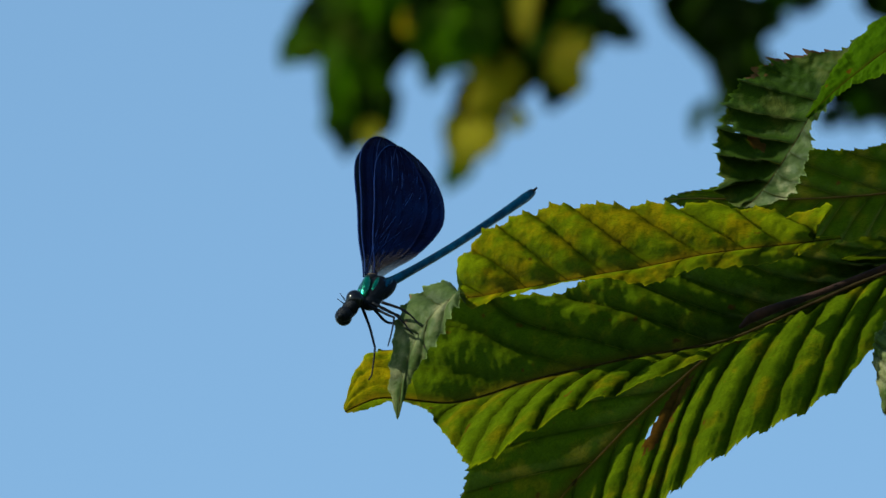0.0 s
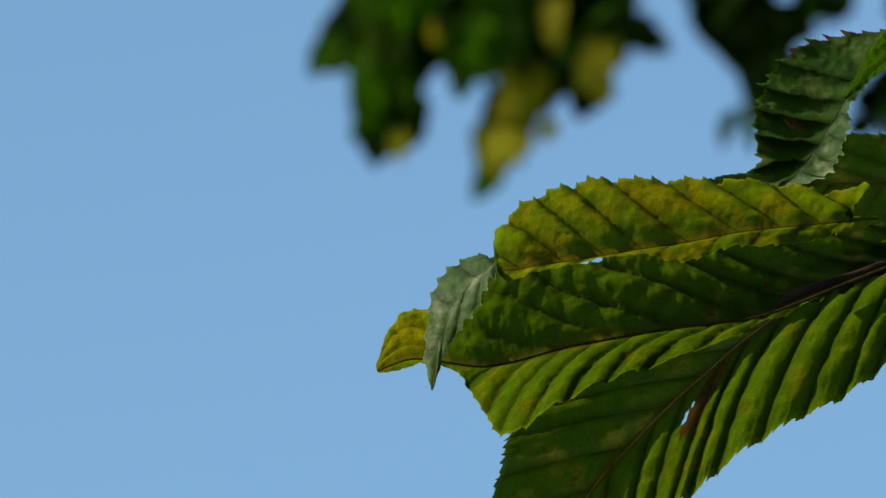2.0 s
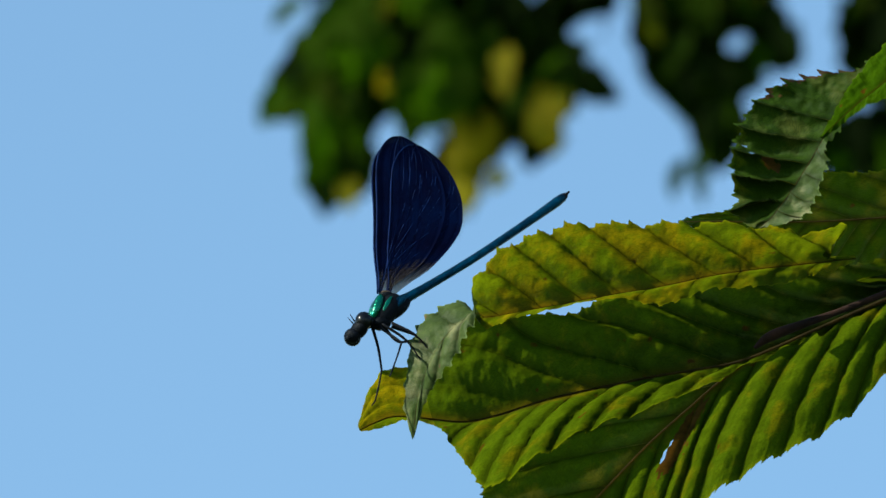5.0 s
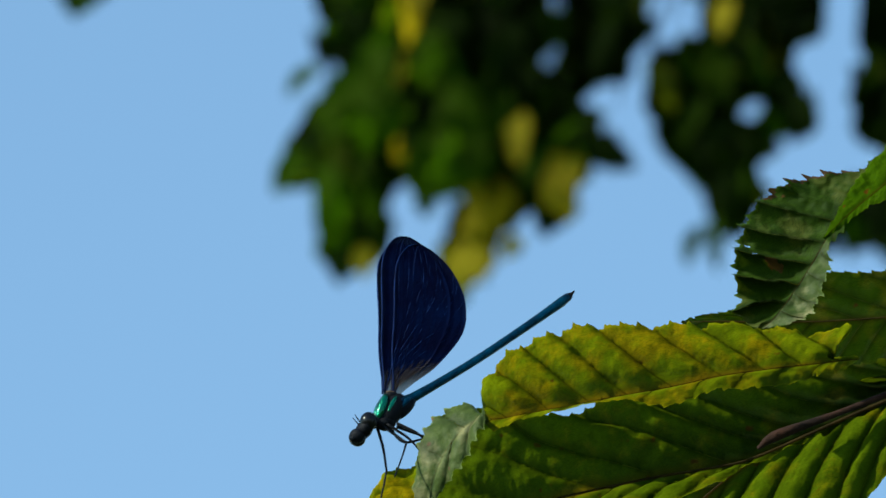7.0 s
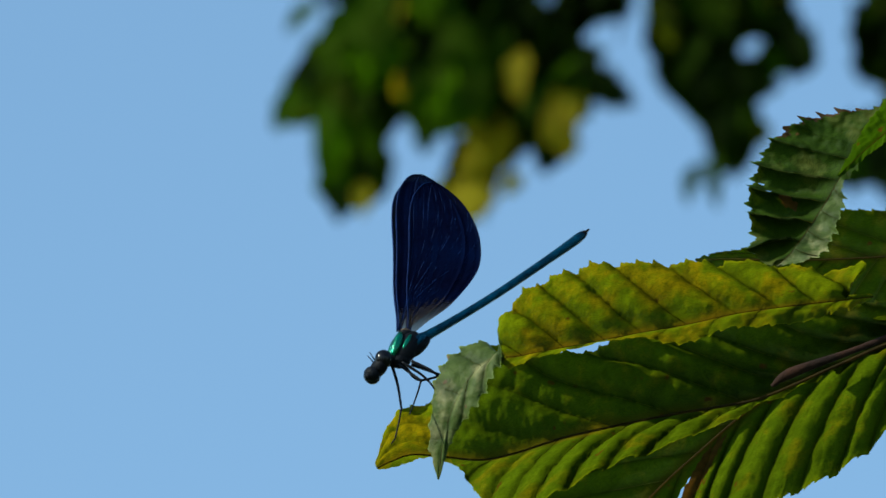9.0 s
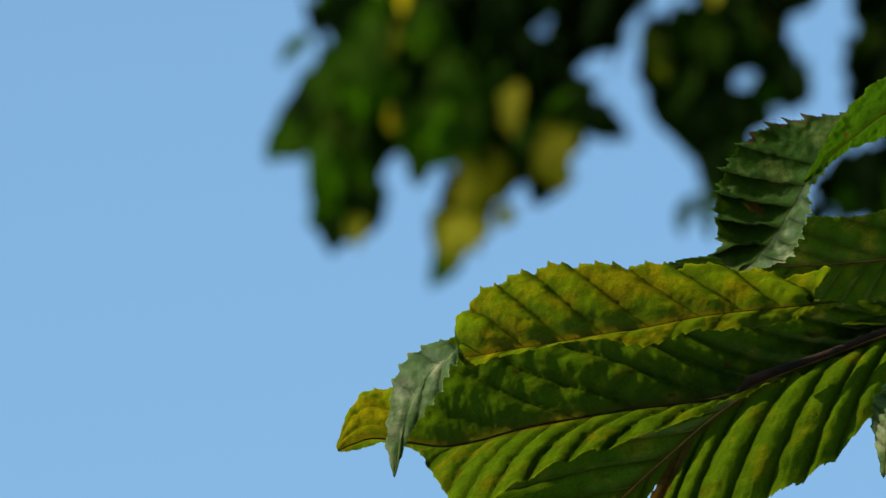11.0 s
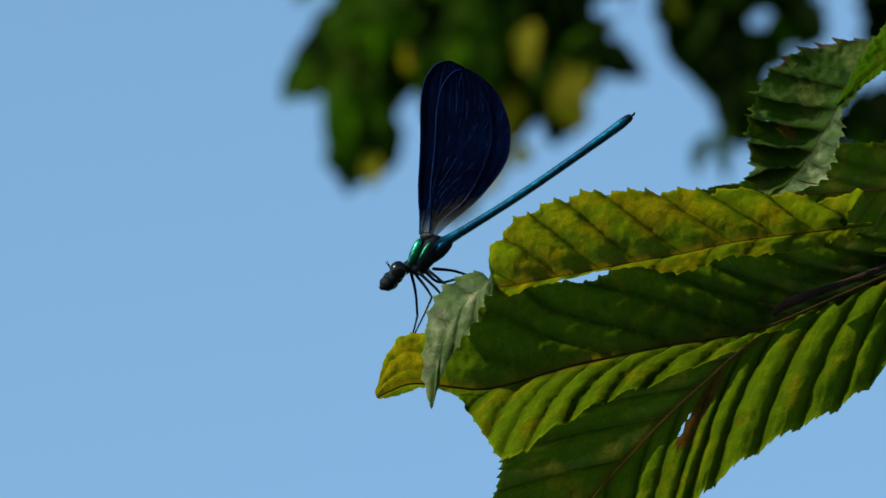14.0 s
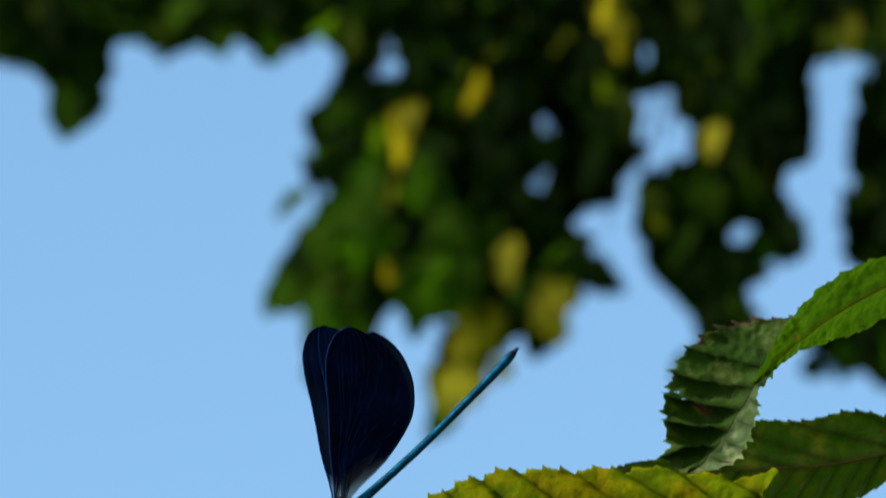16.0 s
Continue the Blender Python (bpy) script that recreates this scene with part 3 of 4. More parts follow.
# ---- the tree behind ----
def build_tree():
    base = Vector((1.7, 6.6, 0))
    tree = new("broadleaf_tree")
    tree.location = base
    tagged(tree, "tall leafy tree with hanging dark green and yellow foliage", "tree")

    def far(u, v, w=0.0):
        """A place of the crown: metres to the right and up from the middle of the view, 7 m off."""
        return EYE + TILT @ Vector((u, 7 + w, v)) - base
    part("trunk", tube([(0, 0, -0.1), (0.03, 0, 1.5), (-0.02, 0.05, 3.2), (0.05, 0.1, 4.6), (0.0, 0.1, 6.2)], [0.17, 0.13, 0.11, 0.08, 0.03], 14, 50), TRUNK, tree, "grey brown trunk")
    bough = [(0.02, 0.08, 4.3), tuple(far(0.75, 0.42, 0.1)), tuple(far(0.25, 0.38, 0.12)), tuple(far(-0.1, 0.36, 0.1)), tuple(far(-0.42, 0.36, 0.05))]
    part("bough", tube(bough, [0.06, 0.03, 0.018, 0.010, 0.004], 10, 60), TRUNK, tree, "bough with hanging twigs")
    rng = random.Random(7)
    pieces = []

    def blade(tip, stalk, width, turn, depth=0.0, n=9):
        a, b = far(*stalk, depth), far(*tip, depth + rng.uniform(-0.01, 0.01))
        axis = b - a
        length = axis.length
        t = axis.normalized()
        sight = TILT.to_3x3() @ Vector((0, 1, 0))
        across = Matrix.Rotation(turn, 3, t) @ t.cross(sight).normalized()
        nrm = t.cross(across)
        verts, faces = [], []
        for i in range(n):
            s = i / (n - 1)
            w = width * (math.sin(math.pi * s ** 0.8) ** 0.75 + 0.02) * (1 + 0.12 * math.sin(i * 2.7 + turn * 5))
            c = a + t * (length * s) + nrm * (length * 0.12 * math.sin(math.pi * s))
            for q, lift in ((-1, 0.25), (-0.5, 0.08), (0, 0), (0.5, 0.08), (1, 0.25)):
                verts.append(c + across * (w * q) + nrm * (w * lift))
        for i in range(n - 1):
            for j in range(4):
                faces.append((i * 5 + j, i * 5 + j + 1, (i + 1) * 5 + j + 1, (i + 1) * 5 + j))
        pieces.append((verts, faces))

    # outlines of the hanging masses, the gaps that show sky, where leaves have turned or get sunlight painted in
    masses = (
        [(-0.051, 0.297), (-0.044, 0.25), (-0.05, 0.228), (-0.06, 0.207), (-0.065, 0.19), (-0.062, 0.178), (-0.044, 0.169), (-0.048, 0.161), (-0.064, 0.148), (-0.073, 0.133), (-0.061, 0.127), (-0.035, 0.13), (-0.02, 0.121), (-0.01, 0.102), (0.009, 0.106), (0.031, 0.102), (0.065, 0.106), (0.103, 0.119), (0.095, 0.131), (0.08, 0.143), (0.079, 0.156), (0.091, 0.172), (0.111, 0.177), (0.119, 0.196), (0.114, 0.218), (0.122, 0.231), (0.116, 0.297)],
        [(-0.064, 0.15), (-0.08, 0.127), (-0.092, 0.101), (-0.075, 0.114), (-0.062, 0.126), (-0.042, 0.135)],
        [(-0.062, 0.124), (-0.065, 0.104), (-0.066, 0.088), (-0.066, 0.077), (-0.06, 0.066), (-0.056, 0.056), (-0.05, 0.065), (-0.044, 0.054), (-0.039, 0.064), (-0.031, 0.062), (-0.034, 0.075), (-0.028, 0.084), (-0.035, 0.092), (-0.03, 0.104), (-0.016, 0.117), (-0.044, 0.131)],
        [(-0.019, 0.126), (-0.009, 0.096), (-0.0, 0.101), (0.011, 0.11), (0.019, 0.126)],
        [(0.012, 0.085), (0.007, 0.066), (0.005, 0.05), (0.001, 0.037), (0.011, 0.045), (0.021, 0.053), (0.031, 0.065), (0.038, 0.074), (0.043, 0.09), (0.053, 0.101), (0.05, 0.109), (0.028, 0.104)],
        [(0.058, 0.104), (0.059, 0.081), (0.066, 0.08), (0.075, 0.095), (0.078, 0.109), (0.069, 0.113)],
        [(0.125, 0.297), (0.135, 0.24), (0.154, 0.218), (0.155, 0.193), (0.139, 0.188), (0.125, 0.169), (0.119, 0.148), (0.131, 0.142), (0.139, 0.126), (0.152, 0.106), (0.158, 0.092), (0.169, 0.076), (0.179, 0.092), (0.18, 0.117), (0.19, 0.134), (0.205, 0.135), (0.211, 0.144), (0.202, 0.16), (0.195, 0.174), (0.202, 0.188), (0.214, 0.201), (0.218, 0.22), (0.216, 0.245), (0.213, 0.297)],
        [(0.259, 0.259), (0.25, 0.231), (0.254, 0.215), (0.246, 0.196), (0.248, 0.174), (0.239, 0.156), (0.248, 0.143), (0.254, 0.121), (0.286, 0.114), (0.286, 0.259)],
        [(0.217, 0.297), (0.22, 0.259), (0.235, 0.248), (0.267, 0.253), (0.267, 0.297)],
        [(0.228, 0.093), (0.225, 0.074), (0.283, 0.066), (0.296, 0.104), (0.252, 0.107)],
        [(-0.284, 0.297), (-0.284, 0.259), (-0.224, 0.248), (-0.215, 0.243), (-0.19, 0.265), (-0.158, 0.264), (-0.152, 0.256), (-0.133, 0.269), (-0.118, 0.253), (-0.105, 0.265), (-0.086, 0.254), (-0.073, 0.264), (-0.048, 0.259), (-0.048, 0.297)],
        [(-0.218, 0.259), (-0.213, 0.231), (-0.204, 0.203), (-0.193, 0.218), (-0.188, 0.25), (-0.19, 0.272)],
    )
    gaps = (
        (-0.019, 0.101, 0.0075),
        (-0.024, 0.09, 0.007),
        (0.004, 0.09, 0.007),
        (0.047, 0.084, 0.007),
        (-0.025, 0.244, 0.0085),
        (0.01, 0.237, 0.0065),
        (0.068, 0.214, 0.006),
        (0.082, 0.207, 0.0055),
        (0.064, 0.183, 0.0055),
        (0.179, 0.149, 0.0095),
        (0.133, 0.213, 0.011),
        (0.142, 0.201, 0.009),
        (0.125, 0.224, 0.006),
        (0.246, 0.245, 0.01),
    )
    turned = (
        (0.028, 0.079, 0.015, 0.0204),
        (0.071, 0.104, 0.0048, 0.0082),
        (0.047, 0.095, 0.0082, 0.0082),
        (-0.04, 0.062, 0.0095, 0.0041),
        (-0.017, 0.206, 0.0054, 0.0088),
        (-0.004, 0.223, 0.0054, 0.0048),
        (0.029, 0.226, 0.0041, 0.0041),
        (0.163, 0.199, 0.0054, 0.0054),
        (0.183, 0.176, 0.0061, 0.0048),
        (0.048, 0.132, 0.0068, 0.0061),
        (-0.02, 0.124, 0.0041, 0.0068),
        (0.106, 0.253, 0.0082, 0.0095),
        (0.193, 0.169, 0.0041, 0.0054),
        (0.097, 0.269, 0.0068, 0.0054),
        (0.235, 0.254, 0.0095, 0.0068),
        (-0.013, 0.204, 0.0068, 0.0082),
        (-0.01, 0.151, 0.0048, 0.0048),
        (0.029, 0.153, 0.0027, 0.0027),
        (0.042, 0.142, 0.002, 0.0027),
        (0.05, 0.13, 0.002, 0.0027),
        (-0.015, 0.124, 0.0048, 0.0068),
        (0.008, 0.055, 0.0095, 0.0204),
    )
    lit_ovals = (
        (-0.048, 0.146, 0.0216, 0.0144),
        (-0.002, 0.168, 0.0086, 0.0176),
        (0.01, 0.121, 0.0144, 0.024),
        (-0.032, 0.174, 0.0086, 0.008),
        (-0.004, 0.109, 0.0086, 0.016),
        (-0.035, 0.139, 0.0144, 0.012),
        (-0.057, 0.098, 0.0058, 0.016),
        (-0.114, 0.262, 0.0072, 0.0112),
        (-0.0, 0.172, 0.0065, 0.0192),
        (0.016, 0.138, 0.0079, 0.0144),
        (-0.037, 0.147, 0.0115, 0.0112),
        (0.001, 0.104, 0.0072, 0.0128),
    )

    def inside(u, v, outline):
        odd = False
        for (a, b), (c, d) in zip(outline, outline[1:] + outline[:1]):
            if (b > v) != (d > v) and u < (c - a) * (v - b) / (d - b) + a:
                odd = not odd
        return odd

    def within(u, v, ovals):
        return any(((u - a) / r) ** 2 + ((v - b) / q) ** 2 < rng.uniform(0.5, 1.3) for a, b, r, q in ovals)
    foliage = dict(yellow=[], green=[], dark=[], mixed=[])
    for outline in masses:
        u0, u1 = min(p[0] for p in outline), max(p[0] for p in outline)
        v0, v1 = min(p[1] for p in outline), max(p[1] for p in outline)
        count = int((u1 - u0) * (v1 - v0) / 0.0095 ** 2 * 5.0)
        for _ in range(count):
            u, v = rng.uniform(u0, u1), rng.uniform(v0, v1)
            length, lean = rng.uniform(0.018, 0.036), rng.gauss(0, 0.55) - 0.12
            tip = (u - math.sin(lean) * length * -0.5, v - math.cos(lean) * length * 0.5)
            stalk = (u + math.sin(lean) * length * -0.5, v + math.cos(lean) * length * 0.5)
            if not inside(u, v, outline) or not inside(u + (tip[0] - u) * 0.55, v + (tip[1] - v) * 0.55, outline):
                continue
            if any(math.hypot(x - a, y - b) < r + d for a, b, r in gaps for x, y, d in ((u, v, 0.004), (*tip, 0.0), (*stalk, 0.0))):
                continue
            kind = ("yellow" if rng.random() < 0.55 else "mixed") if within(u, v, turned) else "green" if within(u, v, lit_ovals) else rng.choice(("dark", "dark", "mixed"))
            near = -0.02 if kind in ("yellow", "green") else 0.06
            blade(tip, stalk, rng.uniform(0.005, 0.0105), rng.uniform(-0.9, 0.9), near + rng.uniform(-0.06, 0.26), 7)
            foliage[kind].append(pieces.pop())
    for kind, look_of, words in (("yellow", CROWN_YELLOW, "yellowed drooping leaves"), ("green", CROWN_LIT, "green drooping leaves with sunlight painted in"),
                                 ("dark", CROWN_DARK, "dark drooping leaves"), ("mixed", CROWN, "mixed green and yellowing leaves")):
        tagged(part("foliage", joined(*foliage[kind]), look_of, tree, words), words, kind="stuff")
    # single leaves that stand off the rim
    for tip, stalk, width, turn, look_of in (
            ((-0.091, 0.101), (-0.072, 0.127), 0.0085, 0.3, CROWN_LIT),
            ((-0.084, 0.155), (-0.065, 0.172), 0.0055, 0.6, CROWN_LIT),
            ((0.14, 0.06), (0.149, 0.084), 0.006, 0.7, CROWN),
            ((0.157, 0.057), (0.156, 0.091), 0.005, 0.4, CROWN),
            ((-0.202, 0.199), (-0.201, 0.231), 0.010, 0.2, CROWN),
            ((0.111, 0.114), (0.087, 0.135), 0.008, 0.2, CROWN_DARK),
            ((-0.152, 0.248), (-0.154, 0.265), 0.006, 0.2, CROWN),
            ((-0.086, 0.245), (-0.089, 0.265), 0.006, -0.2, CROWN),
            ((0.037, 0.065), (0.047, 0.077), 0.006, 0.2, CROWN_YELLOW),
            ((0.02, 0.049), (0.023, 0.073), 0.008, 0.2, CROWN_YELLOW),
            ((-0.055, 0.05), (-0.049, 0.071), 0.007, 0.3, CROWN_DARK),
            ((-0.067, 0.065), (-0.059, 0.08), 0.006, -0.3, CROWN),
            ((-0.04, 0.053), (-0.041, 0.073), 0.006, 0.2, CROWN_YELLOW),
            ((-0.007, 0.088), (-0.004, 0.107), 0.007, 0.2, CROWN_LIT),
            ((0.212, 0.135), (0.201, 0.158), 0.008, 0.2, CROWN_DARK),
    ):
        blade(tip, stalk, width, turn, rng.uniform(-0.02, 0.02))
        part("leaf", pieces.pop(), look_of, tree)
    # the rest of the tree: limbs and a wide uneven crown
    clumps = []
    for k in range(9):
        ang, high, reach = k * 2.4 + 0.4, rng.uniform(3.6, 5.8), rng.uniform(0.9, 1.7)
        end = Vector((math.cos(ang) * reach, 0.1 + math.sin(ang) * reach, high + rng.uniform(0.7, 1.3)))
        part("limb", tube([(0.02, 0.08, high - 0.3), tuple(end * 0.5 + Vector((0, 0, high * 0.5))), tuple(end)], [0.05, 0.03, 0.008], 8, 20), TRUNK, tree)
        clumps.append((end, rng.uniform(0.5, 0.8)))
    clumps.append((Vector((0, 0.1, 6.4)), 0.8))
    inverse = TILT.to_3x3().inverted()
    for centre, size in clumps:
        for _ in range(260):
            d = Vector((rng.gauss(0, 1), rng.gauss(0, 1), rng.gauss(0, 0.7))).normalized() * size * rng.uniform(0.35, 1.0)
            p = centre + d
            w = inverse @ (p + base - EYE)
            if w.z / w.y < 0.060 and -0.07 < w.x / w.y < 0.07:
                continue
            blade((w.x + rng.gauss(0, 0.03), w.z - 0.065), (w.x, w.z), 0.018, rng.uniform(-1.2, 1.2), w.y - 7, 5)
    crown = part("crown", joined(*pieces), CROWN, tree, "drooping leaves, some yellowing")
    tagged(crown, kind="stuff")
    for k in range(12):
        u = -0.04 + 0.016 * k
        v = rng.uniform(0.14, 0.22)
        part("twig", tube([tuple(far(u + 0.03, 0.38, 0.22)), tuple(far(u + 0.02, (0.37 + v) / 2, 0.2)), tuple(far(u, v, 0.18))], [0.0022, 0.0016, 0.0008], 6, 12), BARK, tree)


build_tree()


# ---- the damselfly ----
damselfly = new("damselfly")
tagged(damselfly, "metallic blue green damselfly with dark blue wings on a leaf", "damselfly")


def mm(*points):
    return [tuple(c / 1000 for c in p) for p in points]


def build_damselfly():
    """Built as it sits: head to the left, tail up to the right; the origin lies at the roots of the wings."""
    # thorax: slanted, with shoulder plates
    part("thorax", joined(ball(Vector((0.3, 0, -3.2)) / 1000, (0.0036, 0.0017, 0.0019), Euler((0, radians(-60), 0)).to_matrix()),
                          ball(Vector((2.3, 0, -2.5)) / 1000, (0.0028, 0.0012, 0.0011), Euler((0, radians(-50), 0)).to_matrix()),
                          ball(Vector((-0.6, 0, -5.4)) / 1000, (0.0018, 0.0013, 0.0014), Euler((0, radians(-20), 0)).to_matrix()),
                          ball(Vector((0.2, 0, -0.6)) / 1000, (0.0013, 0.0009, 0.0009))), BLACK, damselfly, "black thorax")
    for y in (-1, 1):
        part("shoulder_plate", ball(Vector((-1.5, 0.8 * y, -3.1)) / 1000, (0.0024, 0.0009, 0.0008), Euler((0, radians(-74), 0)).to_matrix()), EMERALD, damselfly, "emerald green metallic plate")
        part("side_plate", ball(Vector((0.0, 1.42 * y, -2.7)) / 1000, (0.0017, 0.00032, 0.00038), Euler((0, radians(-66), 0)).to_matrix()), EMERALD, damselfly, "emerald green metallic streak")
        part("rear_plate", ball(Vector((2.2, 1.0 * y, -1.9)) / 1000, (0.0015, 0.00038, 0.0005), Euler((0, radians(-50), 0)).to_matrix()), TEAL, damselfly, "teal metallic plate")
        part("wing_hinge", ball(Vector((0.1, 0.5 * y, -0.25)) / 1000, (0.0009, 0.0003, 0.00035)), HINGE, damselfly, "pale brown wing hinge")
    part("neck", tube(mm((-1.5, 0, -5.0), (-3.0, 0, -6.2)), [0.0011, 0.0009], 10, 4), BLACK, damselfly)
    head = part("head", joined(ball(Vector((-4.1, 0, -7.3)) / 1000, (0.0013, 0.0022, 0.0016), Euler((0, radians(30), 0)).to_matrix()),
                               ball(Vector((-5.2, 0, -8.7)) / 1000, (0.0013, 0.0013, 0.0012)),
                               ball(Vector((-5.9, -0.2, -9.4)) / 1000, (0.0006, 0.0007, 0.0005)),
                               tube(mm((-5.0, -0.4, -6.3), (-6.0, -0.8, -5.3)), [0.00012, 0.00005], 5, 6),
                               tube(mm((-5.0, 0.4, -6.3), (-5.8, 0.9, -5.1)), [0.00012, 0.00005], 5, 6)), BLACK, damselfly, "black head")
    for y in (-1, 1):
        part("eye", ball(Vector((-4.3 - 0.5 * y, 1.35 * y, -7.3 - 0.9 * y)) / 1000, (0.0014, 0.0013, 0.0015)), EYE_MAT, head, "glossy dark eye")
    # the tail, ring by ring
    tail = curve(mm((1.6, 0, -1.8), (3.8, 0, -0.2), (9, 0, 4.0), (15, 0, 9.1), (22, 0, 15.5), (27, 0, 20.2), (29.8, 0, 23.0)), 61)
    bounds = (0, 4, 10, 18, 26, 34, 42, 49, 54, 58, 60)
    for k in range(10):
        seg = tail[bounds[k]:bounds[k + 1] + 1]
        r0 = (1.45, 1.1, 0.80, 0.68, 0.66, 0.66, 0.68, 0.75, 0.80, 0.70, 0.45)
        part("tail_ring", tube(seg.tolist(), [r0[k] * 1.01e-3, (r0[k] + r0[k + 1]) * 0.5e-3, r0[k + 1] * 1.0e-3], 12, max(5, len(seg)), caps=False), TEAL if k < 9 else BLACK, damselfly)
    for y in (-1, 1):
        part("tail_clasper", tube(mm((29.6, 0.35 * y, 22.8), (30.1, 0.6 * y, 23.3), (30.25, 0.15 * y, 23.6)), [0.00022, 0.00018, 0.0001], 6, 8), BLACK, damselfly)
    legs = (
        ((-1.8, 0.5, -6.3), (-0.6, 1.0, -9.5), (0.2, 1.4, -13.2), (-0.6, 1.8, -18.6), (-1.2, 1.8, -19.6)),
        ((-1.2, -0.5, -6.4), (1.0, -1.8, -8.6), (2.1, -2.8, -9.9), (0.3, -4.6, -15.6), (-0.3, -4.8, -17.4)),
        ((-0.6, -0.9, -6.2), (2.2, -1.8, -8.2), (3.6, -2.0, -9.4), (5.2, -1.6, -11.2), (5.9, -1.4, -11.6)),
        ((0.4, 0.8, -6.0), (3.0, 1.8, -7.4), (6.3, 2.0, -6.2), (6.4, 2.6, -9.0), (6.0, 2.9, -10.0)),
        ((1.0, -1.0, -5.8), (3.6, -2.2, -7.4), (5.0, -2.4, -8.4), (6.6, -1.9, -9.6), (7.3, -1.7, -9.9)),
        ((1.6, 0.9, -5.4), (5.0, 2.2, -5.3), (8.0, 2.4, -5.8), (11.0, 2.0, -7.6), (11.8, 2.0, -8.0)),
    )
    for points in legs:
        hip, knee_in, knee, ankle, toe = points
        leg = part("leg", tube(mm(hip, knee_in, knee), [0.00027, 0.00022, 0.00018], 7, 14), BLACK, damselfly, "thin black leg")
        part("shin", tube(mm(knee, tuple((a + b) / 2 + 0.1 for a, b in zip(knee, ankle)), ankle), [0.00017, 0.00014, 0.00012], 6, 10), BLACK, leg)
        part("foot", tube(mm(ankle, toe), [0.00014, 0.00010], 6, 4), BLACK, leg)

    def wing(length, fore):
        rows, cols = 60, 15
        verts, faces = [], []
        broad = 1.0 if fore else 1.12
        outline = curve([(0, -0.02, 0.02), (0.1, -0.032, 0.095), (0.26, -0.062, 0.225), (0.5, -0.082, 0.305 * broad), (0.69, -0.108, 0.298 * broad), (0.83, -0.115, 0.238 * broad),
                         (0.92, -0.09, 0.165 * broad), (0.975, -0.05, 0.095), (1.0, 0.01, 0.025)], rows)
        for i in range(rows):
            s = outline[i, 0]
            span, lead = length * s, length * outline[i, 1]
            w = length * (outline[i, 2] - outline[i, 1])
            for j in range(cols):
                q = j / (cols - 1)
                ridge = 0.00024 * (1 if j % 2 else -1) * (1 - q * 0.4) * min(1, s * 6)
                verts.append((lead + w * q, ridge + 0.0006 * math.sin(math.pi * s) * (0.4 - q), span))
        for i in range(rows - 1):
            for j in range(cols - 1):
                faces.append((i * cols + j, i * cols + j + 1, (i + 1) * cols + j + 1, (i + 1) * cols + j))
        ob = part("wing", (verts, faces), WING, damselfly, "dark iridescent blue wing with a smoky clear root")
        grid = np.array(verts).reshape(rows, cols, 3)
        for name, j, end, r in (("leading_vein", 0, 59, 0.00014), ("main_vein", 3, 56, 0.00009), ("main_vein", 5, 52, 0.00007)):
            part(name, tube(grid[0:end:4, j].tolist(), [r, r, r * 0.5], 5, 30), WING_VEIN, ob)
        for k in range(13):                            # the veins fan out from the root to the hind edge
            goal = 0.30 + 0.16 * k + 0.02 * (k % 3)
            start = 3 + (k * 2) % 7
            path = []
            for i in range(start, rows - 1, 3):
                s = outline[i, 0]
                q = 0.20 + 0.03 * (k % 2) + (goal - 0.20) * max(0.0, s - 0.04) ** 1.25
                if q > 0.99:
                    break
                j = min(cols - 2, int(q * (cols - 1)))
                f = q * (cols - 1) - j
                path.append(grid[i, j] * (1 - f) + grid[i, j + 1] * f)
            if len(path) > 3:
                r = 0.000055 if k % 3 else 0.00008
                part("fan_vein", tube([p.tolist() for p in path], [r, r * 0.8, r * 0.5], 4, 18), WING_VEIN, ob)
        return ob
    fl, fr = wing(0.0282, True), wing(0.0282, True)
    hl, hr = wing(0.0272, False), wing(0.0272, False)
    return fl, fr, hl, hr


FORE_NEAR, FORE_FAR, HIND_NEAR, HIND_FAR = build_damselfly()


